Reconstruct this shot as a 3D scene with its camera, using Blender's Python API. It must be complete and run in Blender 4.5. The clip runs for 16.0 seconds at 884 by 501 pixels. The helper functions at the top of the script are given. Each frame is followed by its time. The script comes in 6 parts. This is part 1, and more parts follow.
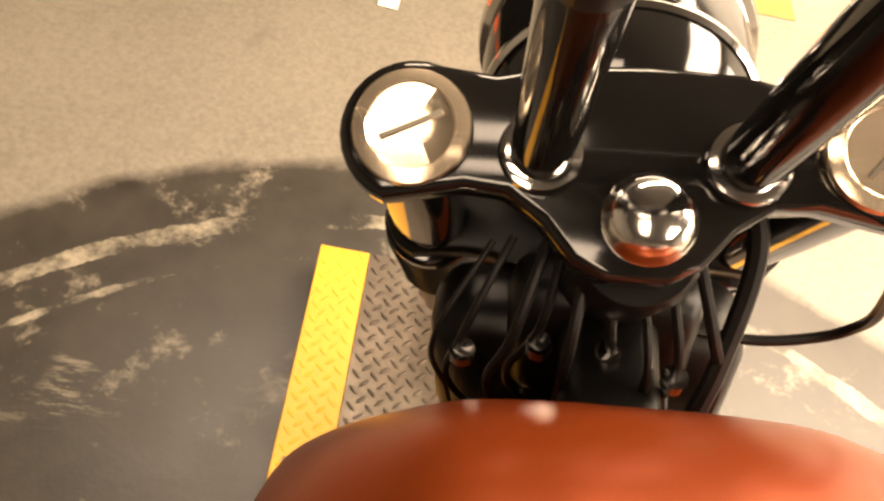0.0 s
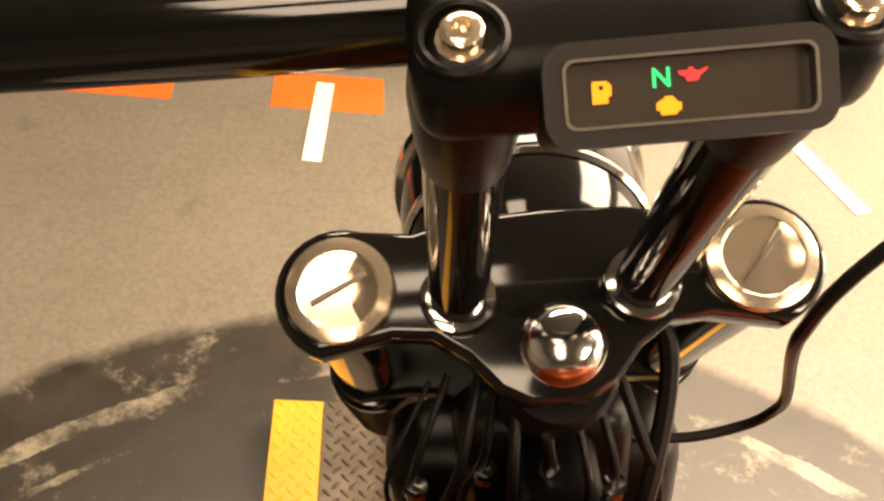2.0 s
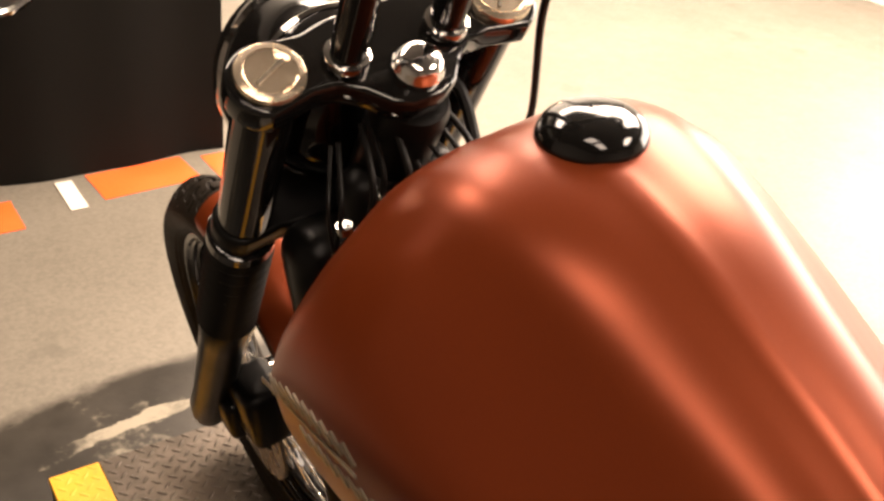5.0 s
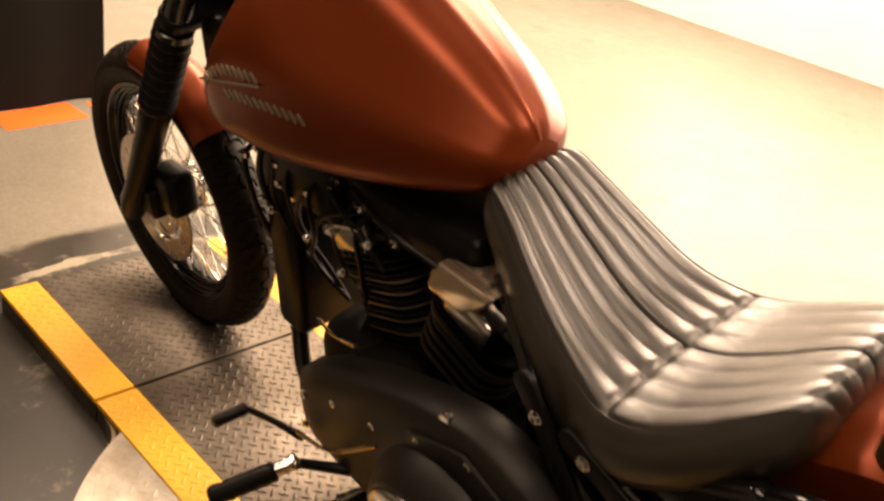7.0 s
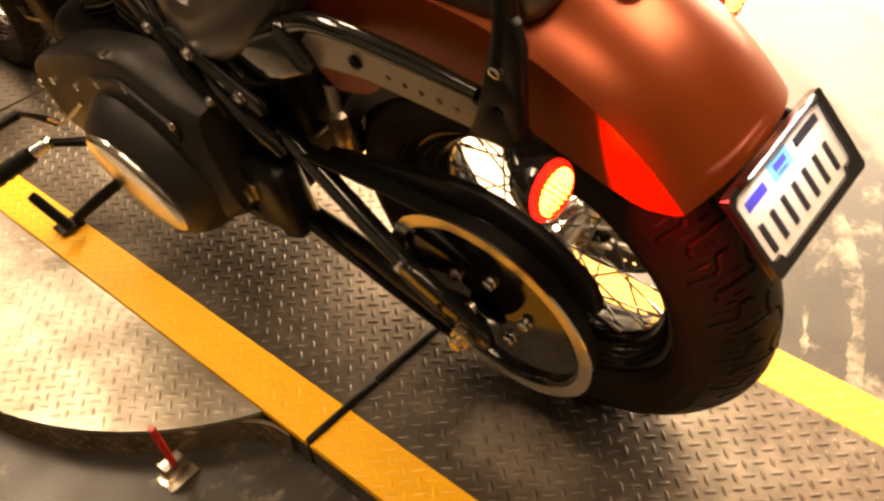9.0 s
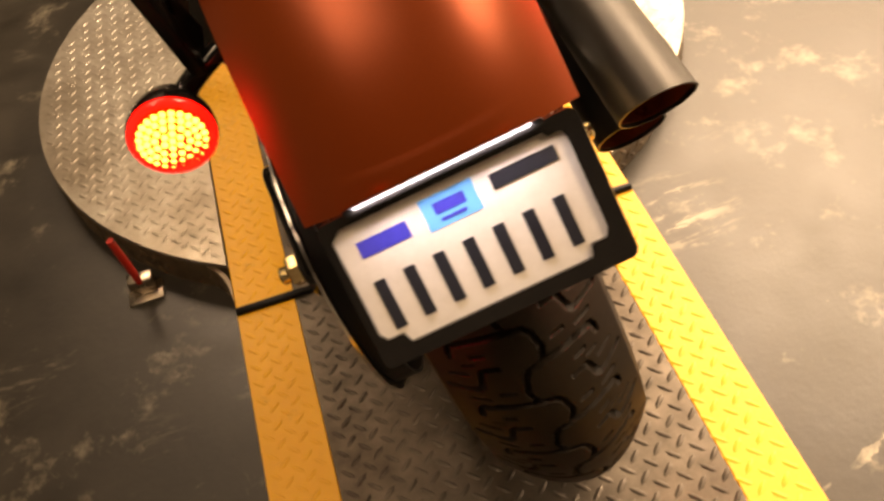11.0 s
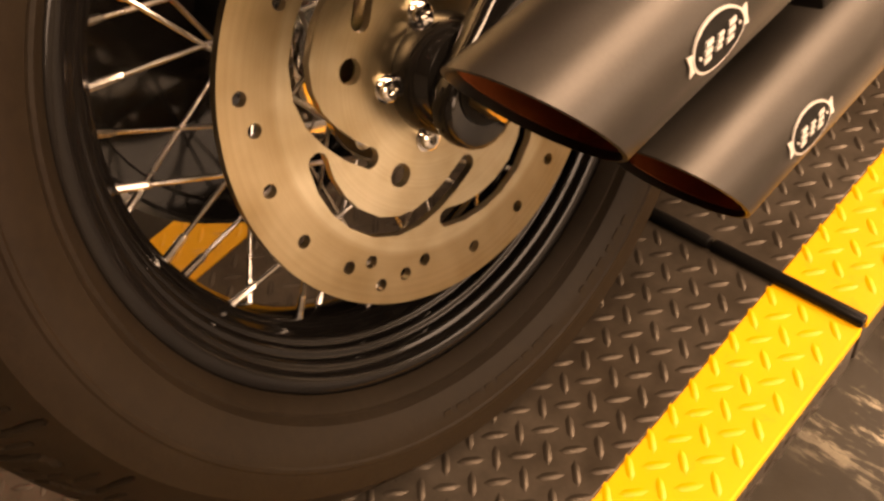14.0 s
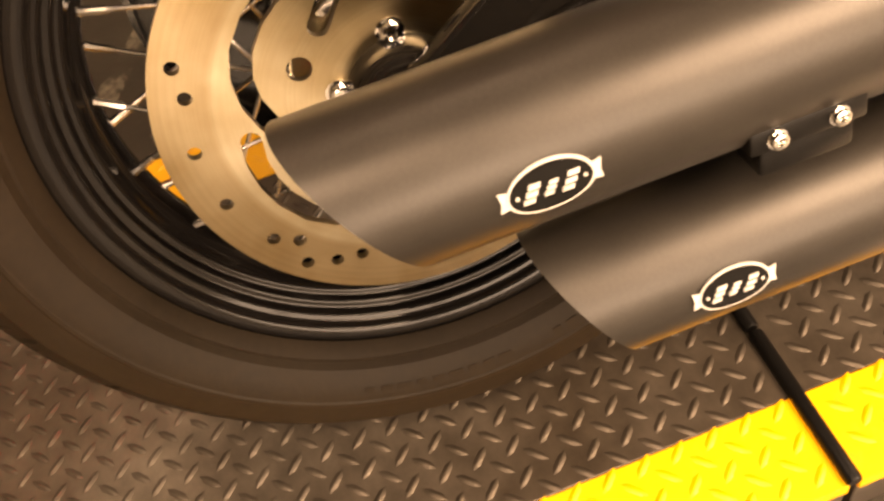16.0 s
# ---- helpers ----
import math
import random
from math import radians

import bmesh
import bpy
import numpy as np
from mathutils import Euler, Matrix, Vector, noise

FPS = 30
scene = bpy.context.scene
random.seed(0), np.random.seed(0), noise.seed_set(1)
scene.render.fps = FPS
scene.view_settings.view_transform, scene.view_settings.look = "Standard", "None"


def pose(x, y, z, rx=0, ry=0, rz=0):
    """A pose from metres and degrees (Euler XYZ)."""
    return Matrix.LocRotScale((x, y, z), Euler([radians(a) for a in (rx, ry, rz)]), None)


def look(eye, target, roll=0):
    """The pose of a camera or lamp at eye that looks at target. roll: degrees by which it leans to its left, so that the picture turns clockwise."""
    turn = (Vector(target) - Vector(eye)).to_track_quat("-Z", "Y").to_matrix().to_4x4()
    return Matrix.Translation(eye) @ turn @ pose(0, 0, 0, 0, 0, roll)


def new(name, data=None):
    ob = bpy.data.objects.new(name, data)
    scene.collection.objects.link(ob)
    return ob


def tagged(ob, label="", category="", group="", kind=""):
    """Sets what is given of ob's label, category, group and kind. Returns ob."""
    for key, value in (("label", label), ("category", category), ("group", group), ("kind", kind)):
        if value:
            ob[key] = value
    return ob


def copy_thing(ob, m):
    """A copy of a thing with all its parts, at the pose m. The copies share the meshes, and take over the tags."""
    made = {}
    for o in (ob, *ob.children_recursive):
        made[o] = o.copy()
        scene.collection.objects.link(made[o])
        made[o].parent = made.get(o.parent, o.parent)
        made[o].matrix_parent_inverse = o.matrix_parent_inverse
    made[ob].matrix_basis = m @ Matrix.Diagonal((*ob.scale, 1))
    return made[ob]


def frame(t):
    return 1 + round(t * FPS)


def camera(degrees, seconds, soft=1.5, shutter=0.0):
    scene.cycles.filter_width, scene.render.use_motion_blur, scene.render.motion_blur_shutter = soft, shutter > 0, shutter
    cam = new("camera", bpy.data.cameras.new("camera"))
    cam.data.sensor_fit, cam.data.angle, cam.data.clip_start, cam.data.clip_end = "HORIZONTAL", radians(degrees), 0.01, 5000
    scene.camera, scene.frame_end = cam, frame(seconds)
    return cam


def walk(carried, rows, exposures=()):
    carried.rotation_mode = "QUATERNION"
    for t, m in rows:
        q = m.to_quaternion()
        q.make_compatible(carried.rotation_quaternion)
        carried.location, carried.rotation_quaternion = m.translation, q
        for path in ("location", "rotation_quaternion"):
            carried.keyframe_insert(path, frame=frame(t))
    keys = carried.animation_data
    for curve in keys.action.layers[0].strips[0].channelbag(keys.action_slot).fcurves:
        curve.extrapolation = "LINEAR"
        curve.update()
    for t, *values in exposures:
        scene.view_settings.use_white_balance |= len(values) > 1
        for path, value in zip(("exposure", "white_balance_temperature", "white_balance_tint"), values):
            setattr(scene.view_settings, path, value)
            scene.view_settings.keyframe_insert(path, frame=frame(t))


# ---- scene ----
cam = camera(50.6, 16.0, soft=2.7, shutter=0.25)
PATH = [
    (0, (-0.248, 0.967, 1.306), (-0.096, 2.194, -0.265), 16.4),
    (0.5, (-0.248, 0.953, 1.32), (-0.079, 2.165, -0.262), 15.8),
    (1, (-0.238, 0.949, 1.334), (-0.052, 2.225, -0.196), 11.6),
    (1.5, (-0.231, 0.962, 1.349), (0.014, 2.307, -0.111), 9.6),
    (2, (-0.243, 0.945, 1.347), (-0.016, 2.381, -0.026), 9.8),
    (2.5, (-0.242, 0.951, 1.332), (-0.061, 2.38, -0.055), 8.4),
    (3, (-0.245, 0.95, 1.328), (-0.084, 2.36, -0.081), 7.9),
    (3.5, (-0.261, 0.946, 1.32), (-0.111, 2.377, -0.069), 7.5),
    (4, (-0.262, 0.898, 1.311), (0.034, 2.336, -0.047), 0.1),
    (4.5, (-0.379, 0.789, 1.278), (0.377, 2.23, 0.115), 1.7),
    (6.8, (-0.959, 0.096, 1.247), (0.346, 1.304, 0.333), 10.9),
    (7, (-0.996, 0.018, 1.235), (0.319, 1.206, 0.308), 9.9),
    (7.5, (-1.064, -0.179, 1.227), (0.245, 0.952, 0.224), 3.3),
    (8, (-1.045, -0.336, 1.22), (0.211, 0.782, 0.103), -0.7),
    (8.5, (-0.978, -0.434, 1.178), (0.257, 0.535, -0.061), -3.0),
    (9, (-0.802, -0.538, 1.164), (0.267, 0.483, -0.183), -4.1),
    (9.2, (-0.761, -0.588, 1.158), (0.265, 0.459, -0.202), -5.2),
    (11.3, (-0.003, -0.694, 0.982), (-0.032, 0.646, -0.502), -10.8),
    (11.5, (0.07, -0.683, 0.96), (-0.07, 0.655, -0.519), -8.6),
    (12, (0.204, -0.651, 0.918), (-0.187, 0.655, -0.545), -8.6),
    (12.5, (0.283, -0.534, 0.83), (-0.279, 0.669, -0.664), -7.1),
    (13, (0.337, -0.403, 0.757), (-0.406, 0.668, -0.76), -7.7),
    (13.5, (0.374, -0.326, 0.7), (-0.555, 0.617, -0.8), -11.6),
    (14, (0.407, -0.265, 0.679), (-0.648, 0.488, -0.830), -14.8),
    (14.5, (0.442, -0.224, 0.679), (-0.703, 0.408, -0.83), -15.0),
    (15, (0.452, -0.192, 0.674), (-0.748, 0.356, -0.836), -13.0),
    (15.5, (0.464, -0.117, 0.683), (-0.771, 0.208, -0.861), -14.6),
    (16, (0.476, -0.041, 0.702), (-0.748, 0.078, -0.879), -16.9),
]
EXPO = [(0.0, 0.32, 6750, 16), (1.0, 0.12, 6800, 15), (3.5, -0.14, 6800, 16), (4.5, -0.06, 6050, 18), (7.0, -0.25, 7000, 21), (8.0, 0.17, 7200, 19), (8.5, 0.34, 7700, 19), (9.2, 0.5, 7900, 17), (11.5, -0.35, 8000, 22), (12.0, -0.4, 8400, 30), (13.5, -0.47, 8400, 32), (14.5, -0.33, 8200, 27), (15.3, -0.05, 8100, 24), (16.0, 0.15, 8100, 25)]
walk(cam, [(t, look(eye, target, roll)) for t, eye, target, roll in PATH], EXPO)

# ---------------------------------------------------------------- world and lights
FLOOR_Z = -0.06
CEIL_Z = 3.1
world = bpy.data.worlds.new("world")
scene.world = world
world.use_nodes = True
world.node_tree.nodes["Background"].inputs[0].default_value = (0.9, 0.75, 0.55, 1)
world.node_tree.nodes["Background"].inputs[1].default_value = 0.008

WARM = (1.0, 0.8, 0.57)


def area_lamp(name, loc, target, sx, sy, watts, color):
    data = bpy.data.lights.new(name, "AREA")
    data.shape, data.size, data.size_y, data.energy, data.color = "RECTANGLE", sx, sy, watts, color
    ob = new(name, data)
    ob.matrix_world = look(loc, target)
    return ob


LAMPS = [  # unseen lamps under the ceiling: place, the point they face, width, length, watts
    ((2.5, 2.45, 2.98), (2.5, 2.45, 0), 2.3, 2.6, 660),
    ((-0.45, 2.95, 2.85), (-0.1, 0.8, 0.6), 1.5, 0.4, 68),
    ((1.15, 4.0, 2.98), (1.15, 3.8, 0), 1.4, 0.8, 110),
    # next two: fill added behind the bike for deck, tyre and left side
    ((1.4, -0.8, 2.98), (1.4, -0.8, 0), 0.8, 1.2, 110),
    ((-1.0, -0.7, 2.98), (-1.0, -0.7, 0), 0.6, 1.2, 32),
    ((-0.92, 0.56, 2.98), (-0.92, 0.56, 0), 0.66, 0.66, 19),
]
for at, to, w, l, watts in LAMPS:
    area_lamp("unseen_overhead_lamp", (at[0], at[1], at[2] - 0.02), to, w, l, watts, WARM)
# warm fill for the bright right side, set in an added, unseen window opening
area_lamp("east_fill", (4.68, 1.3, 1.72), (0, 1.3, 1.72), 4.3, 1.9, 400, (1.0, 0.84, 0.64))


# ---------------------------------------------------------------- node materials
def nodes_of(name):
    mat = bpy.data.materials.new(name)
    mat.use_nodes = True
    nt = mat.node_tree
    return mat, nt, nt.nodes["Principled BSDF"]


def link(nt, a, b):
    nt.links.new(a, b)


def coords(nt, scale=1.0, space="Object"):
    tc = nt.nodes.new("ShaderNodeTexCoord")
    mp = nt.nodes.new("ShaderNodeMapping")
    mp.inputs["Scale"].default_value = (scale, scale, scale) if not isinstance(scale, tuple) else scale
    link(nt, tc.outputs[space], mp.inputs["Vector"])
    return mp.outputs["Vector"]


def noise_tex(nt, vec, scale, detail=4.0, rough=0.6):
    n = nt.nodes.new("ShaderNodeTexNoise")
    n.inputs["Scale"].default_value, n.inputs["Detail"].default_value, n.inputs["Roughness"].default_value = scale, detail, rough
    link(nt, vec, n.inputs["Vector"])
    return n.outputs["Fac"]


def ramp(nt, fac, stops):
    r = nt.nodes.new("ShaderNodeValToRGB")
    els = r.color_ramp.elements
    while len(els) < len(stops):
        els.new(0.5)
    for el, (p, c) in zip(els, stops):
        el.position = p
        el.color = (*c, 1) if len(c) == 3 else c
    link(nt, fac, r.inputs["Fac"])
    return r.outputs["Color"]


def mix(nt, fac, a, b, mode="MIX"):
    m = nt.nodes.new("ShaderNodeMix")
    m.data_type, m.blend_type = "RGBA", mode
    for sock, v in ((m.inputs["Factor"], fac), (m.inputs["A"], a), (m.inputs["B"], b)):
        if isinstance(v, (int, float)):
            sock.default_value = v
        elif isinstance(v, tuple):
            sock.default_value = (*v, 1)
        else:
            link(nt, v, sock)
    return m.outputs["Result"]


def math_node(nt, op, a, b=0.0):
    m = nt.nodes.new("ShaderNodeMath")
    m.operation = op
    for sock, v in zip(m.inputs, (a, b)):
        if isinstance(v, (int, float)):
            sock.default_value = v
        else:
            link(nt, v, sock)
    return m.outputs[0]


def bump(nt, bsdf, height, strength, distance):
    b = nt.nodes.new("ShaderNodeBump")
    b.inputs["Strength"].default_value, b.inputs["Distance"].default_value = strength, distance
    link(nt, height, b.inputs["Height"])
    link(nt, b.outputs["Normal"], bsdf.inputs["Normal"])


def surface(name, dark, light, rough=(0.4, 0.55), metal=0.0, scale=60.0, blot=6.0, bumps=0.0, coat=0.0, bump_scale=None, spec=0.5):
    """A two-scale varied surface: fine grain and larger blotches between two colours."""
    mat, nt, b = nodes_of(name)
    vec = coords(nt)
    fine, big = noise_tex(nt, vec, scale), noise_tex(nt, vec, blot, 3.0)
    both = math_node(nt, "ADD", math_node(nt, "MULTIPLY", fine, 0.5), math_node(nt, "MULTIPLY", big, 0.5))
    link(nt, ramp(nt, both, [(0.3, dark), (0.7, light)]), b.inputs["Base Color"])
    rr = nt.nodes.new("ShaderNodeMapRange")
    rr.inputs["From Min"].default_value, rr.inputs["From Max"].default_value = 0.3, 0.7
    rr.inputs["To Min"].default_value, rr.inputs["To Max"].default_value = rough
    link(nt, big, rr.inputs["Value"])
    link(nt, rr.outputs["Result"], b.inputs["Roughness"])
    b.inputs["Metallic"].default_value = metal
    b.inputs["Specular IOR Level"].default_value = spec
    b.inputs["Coat Weight"].default_value = coat
    b.inputs["Coat Roughness"].default_value = 0.08
    if bumps:
        bump(nt, b, noise_tex(nt, vec, bump_scale or scale * 2), bumps, 0.001)
    return mat


def glow(name, color, strength):
    mat, nt, b = nodes_of(name)
    b.inputs["Base Color"].default_value = (*color, 1)
    b.inputs["Emission Color"].default_value = (*color, 1)
    b.inputs["Emission Strength"].default_value = strength
    b.inputs["Roughness"].default_value = 0.2
    return mat


PAINT = surface("satin_copper_paint", (0.168, 0.0285, 0.0052), (0.206, 0.0365, 0.0066), (0.28, 0.34), 0.45, 900, 4, 0.0, spec=0.28)
GLOSS_BLACK = surface("gloss_black_paint", (0.004, 0.004, 0.004), (0.008, 0.007, 0.006), (0.06, 0.12), 0.0, 200, 8)
SATIN_BLACK = surface("satin_black_coating", (0.003, 0.0028, 0.0026), (0.006, 0.0056, 0.0052), (0.28, 0.4), 0.0, 400, 10, 0.12, spec=0.14)
CAST_BLACK = surface("wrinkle_black_casting", (0.0035, 0.0031, 0.0027), (0.007, 0.0062, 0.0054), (0.4, 0.54), 0.0, 500, 12, 0.4, spec=0.16)
COVER_BLACK = surface("matt_black_cover", (0.0085, 0.0073, 0.006), (0.0145, 0.0125, 0.0102), (0.42, 0.5), 0.0, 500, 8, 0.2, spec=0.32)
RUBBER = surface("tyre_rubber", (0.0072, 0.0051, 0.0031), (0.0145, 0.0103, 0.0062), (0.5, 0.64), 0.0, 160, 9, 0.2, spec=0.12)
BLACK_RUBBER = surface("black_rubber", (0.003, 0.0028, 0.0026), (0.007, 0.0062, 0.0055), (0.3, 0.48), 0.0, 200, 10, 0.3, spec=0.14)
CHROME = surface("chrome", (0.62, 0.6, 0.57), (0.72, 0.7, 0.67), (0.05, 0.13), 1.0, 120, 10)
STEEL = surface("brushed_steel", (0.44, 0.38, 0.3), (0.56, 0.49, 0.4), (0.22, 0.34), 1.0, 250, 14, 0.05)
SPOKE = surface("drawn_spoke_steel", (0.4, 0.385, 0.36), (0.55, 0.53, 0.5), (0.2, 0.32), 1.0, 200, 14)
POLISHED = surface("polished_alloy", (0.5, 0.48, 0.45), (0.62, 0.6, 0.56), (0.14, 0.24), 1.0, 200, 14)
GREY_STEEL = surface("grey_painted_steel", (0.12, 0.105, 0.085), (0.17, 0.15, 0.12), (0.3, 0.42), 0.4, 200, 14)
LEATHER = surface("black_vinyl", (0.013, 0.0096, 0.006), (0.021, 0.016, 0.01), (0.29, 0.38), 0.0, 700, 20, 0.2, spec=1.0)
CERAMIC = surface("ceramic_black_muffler", (0.022, 0.019, 0.016), (0.034, 0.03, 0.025), (0.34, 0.42), 0.5, 500, 10, 0.06)
BURNT = surface("heat_stained_pipe", (0.13, 0.034, 0.013), (0.42, 0.115, 0.036), (0.25, 0.42), 0.35, 60, 18)
BADGE_SILVER = surface("silver_badge", (0.55, 0.53, 0.5), (0.68, 0.66, 0.62), (0.3, 0.42), 0.3, 200, 14)
FORK_CAP = surface("satin_alloy", (0.8, 0.66, 0.48), (0.9, 0.76, 0.58), (0.16, 0.24), 0.9, 200, 14)
DARK_PLASTIC = surface("brown_black_plastic", (0.011, 0.0075, 0.0055), (0.019, 0.0135, 0.0095), (0.4, 0.5), 0.0, 300, 12, 0.1, spec=0.3)
PEWTER = surface("dull_pewter", (0.2, 0.17, 0.125), (0.34, 0.29, 0.22), (0.3, 0.42), 0.7, 300, 20)
RIM_BLACK = surface("black_rim_coating", (0.003, 0.0028, 0.0026), (0.006, 0.0052, 0.0048), (0.06, 0.11), 0.0, 200, 8, spec=0.2)
FLAP_PLASTIC = surface("black_brown_flap", (0.003, 0.0026, 0.0022), (0.006, 0.005, 0.0042), (0.45, 0.55), 0.0, 300, 12, 0.1, spec=0.12)
STRUT_STEEL = surface("dark_satin_steel", (0.22, 0.18, 0.14), (0.3, 0.25, 0.2), (0.3, 0.42), 0.55, 200, 14)


def floor_material():
    """Sealed concrete, with a dark painted ring round the turntable, worn to the slab along the wheel track."""
    mat, nt, b = nodes_of("sealed_concrete_floor")
    vec = coords(nt)
    sep = nt.nodes.new("ShaderNodeSeparateXYZ")
    link(nt, vec, sep.inputs[0])
    dx = math_node(nt, "SUBTRACT", sep.outputs["X"], TURN_X)
    dy = math_node(nt, "SUBTRACT", sep.outputs["Y"], TURN_Y)
    rad = math_node(nt, "SQRT", math_node(nt, "ADD", math_node(nt, "MULTIPLY", dx, dx), math_node(nt, "MULTIPLY", dy, dy)))
    big, mid, fine = noise_tex(nt, vec, 1.6, 5), noise_tex(nt, vec, 11, 6, 0.65), noise_tex(nt, vec, 90, 4)
    slab = ramp(nt, big, [(0.3, (0.125, 0.11, 0.086)), (0.7, (0.175, 0.156, 0.124))])
    slab = mix(nt, 0.35, slab, ramp(nt, fine, [(0.3, (0.09, 0.081, 0.064)), (0.7, (0.23, 0.208, 0.166))]))
    spots = ramp(nt, noise_tex(nt, vec, 5.5, 2), [(0.66, (0, 0, 0)), (0.72, (1, 1, 1))])
    slab = mix(nt, math_node(nt, "MULTIPLY", spots, 0.45), slab, (0.1, 0.09, 0.07))
    paint = ramp(nt, mid, [(0.25, (0.0152, 0.0128, 0.0092)), (0.75, (0.0335, 0.0282, 0.0205))])
    # chips and scuffs through the paint
    chips = math_node(nt, "MULTIPLY", ramp(nt, noise_tex(nt, vec, 6.5, 10, 0.72), [(0.57, (0, 0, 0)), (0.66, (1, 1, 1))]), ramp(nt, noise_tex(nt, vec, 55, 6, 0.7), [(0.35, (0.25, 0.25, 0.25)), (0.6, (1, 1, 1))]))
    streak = nt.nodes.new("ShaderNodeMapping")
    streak.inputs["Rotation"].default_value = (0, 0, radians(-25))
    streak.inputs["Scale"].default_value = (3.0, 15.0, 1.0)
    link(nt, vec, streak.inputs["Vector"])
    scrape = ramp(nt, noise_tex(nt, streak.outputs["Vector"], 3.4, 12, 0.78), [(0.53, (0, 0, 0)), (0.59, (1, 1, 1))])
    where = ramp(nt, noise_tex(nt, vec, 2.3, 2), [(0.6, (0, 0, 0)), (0.72, (1, 1, 1))])
    # the dragged patch beside the hinge
    px_, py_ = math_node(nt, "SUBTRACT", sep.outputs["X"], SCUFF_X), math_node(nt, "MULTIPLY", math_node(nt, "SUBTRACT", sep.outputs["Y"], SCUFF_Y), 1.2)
    patch = math_node(nt, "SUBTRACT", 1.75, math_node(nt, "MULTIPLY", math_node(nt, "SQRT", math_node(nt, "ADD", math_node(nt, "MULTIPLY", px_, px_), math_node(nt, "MULTIPLY", py_, py_))), 15.0))
    where = math_node(nt, "MAXIMUM", where, math_node(nt, "MAXIMUM", 0.0, math_node(nt, "MINIMUM", 1.4, patch)))
    scrape = math_node(nt, "MULTIPLY", scrape, where)
    chips = math_node(nt, "MULTIPLY", math_node(nt, "MAXIMUM", math_node(nt, "MULTIPLY", chips, 0.8), scrape), 0.6)
    off = math_node(nt, "ABSOLUTE", math_node(nt, "SUBTRACT", rad, 1.25))
    off = math_node(nt, "MINIMUM", off, math_node(nt, "ADD", math_node(nt, "ABSOLUTE", math_node(nt, "SUBTRACT", rad, 1.165)), 0.012))
    ring = math_node(nt, "LESS_THAN", math_node(nt, "ADD", off, math_node(nt, "MULTIPLY", mid, 0.05)), 0.04)
    worn = math_node(nt, "MAXIMUM", chips, math_node(nt, "MULTIPLY", math_node(nt, "MULTIPLY", ring, 0.6), ramp(nt, noise_tex(nt, vec, 3.2, 9, 0.75), [(0.46, (0, 0, 0)), (0.58, (1, 1, 1))])))
    painted = mix(nt, worn, paint, (0.4, 0.355, 0.265))
    edge = math_node(nt, "MINIMUM", 1.0, math_node(nt, "MAXIMUM", 0.0, math_node(nt, "MULTIPLY", math_node(nt, "SUBTRACT", 1.44, math_node(nt, "ADD", rad, math_node(nt, "MULTIPLY", mid, 0.06))), 30.0)))
    link(nt, mix(nt, edge, slab, painted), b.inputs["Base Color"])
    rr = nt.nodes.new("ShaderNodeMapRange")
    rr.inputs["To Min"].default_value, rr.inputs["To Max"].default_value = 0.3, 0.55
    link(nt, mid, rr.inputs["Value"])
    gloss = math_node(nt, "SUBTRACT", edge, math_node(nt, "MINIMUM", edge, worn))
    link(nt, math_node(nt, "SUBTRACT", rr.outputs["Result"], math_node(nt, "MULTIPLY", gloss, 0.04)), b.inputs["Roughness"])
    link(nt, math_node(nt, "ADD", 0.35, math_node(nt, "MULTIPLY", gloss, 0.06)), b.inputs["Specular IOR Level"])
    bump(nt, b, noise_tex(nt, vec, 60, 5), 0.12, 0.004)
    return mat


def worn_yellow():
    mat, nt, b = nodes_of("yellow_safety_paint")
    vec = coords(nt)
    base = ramp(nt, noise_tex(nt, vec, 5, 4), [(0.3, (0.74, 0.36, 0.006)), (0.7, (0.83, 0.42, 0.009))])
    grime = ramp(nt, noise_tex(nt, vec, 22, 8, 0.7), [(0.58, (0, 0, 0)), (0.78, (1, 1, 1))])
    link(nt, mix(nt, math_node(nt, "MULTIPLY", grime, 0.5), base, (0.3, 0.17, 0.02)), b.inputs["Base Color"])
    b.inputs["Roughness"].default_value = 0.45
    bump(nt, b, noise_tex(nt, vec, 160, 4), 0.15, 0.001)
    return mat


def tread_steel(name, dark, light, metal, rough):
    mat, nt, b = nodes_of(name)
    vec = coords(nt)
    col = ramp(nt, noise_tex(nt, vec, 26, 7, 0.7), [(0.3, dark), (0.72, light)])
    stain = ramp(nt, noise_tex(nt, vec, 3.2, 4), [(0.35, (0.55, 0.5, 0.44)), (0.65, (1, 1, 1))])
    link(nt, mix(nt, 1.0, col, stain, "MULTIPLY"), b.inputs["Base Color"])
    b.inputs["Metallic"].default_value = metal
    rr = nt.nodes.new("ShaderNodeMapRange")
    rr.inputs["To Min"].default_value, rr.inputs["To Max"].default_value = rough
    link(nt, noise_tex(nt, vec, 14, 5), rr.inputs["Value"])
    link(nt, rr.outputs["Result"], b.inputs["Roughness"])
    bump(nt, b, noise_tex(nt, vec, 220, 3), 0.1, 0.0008)
    return mat


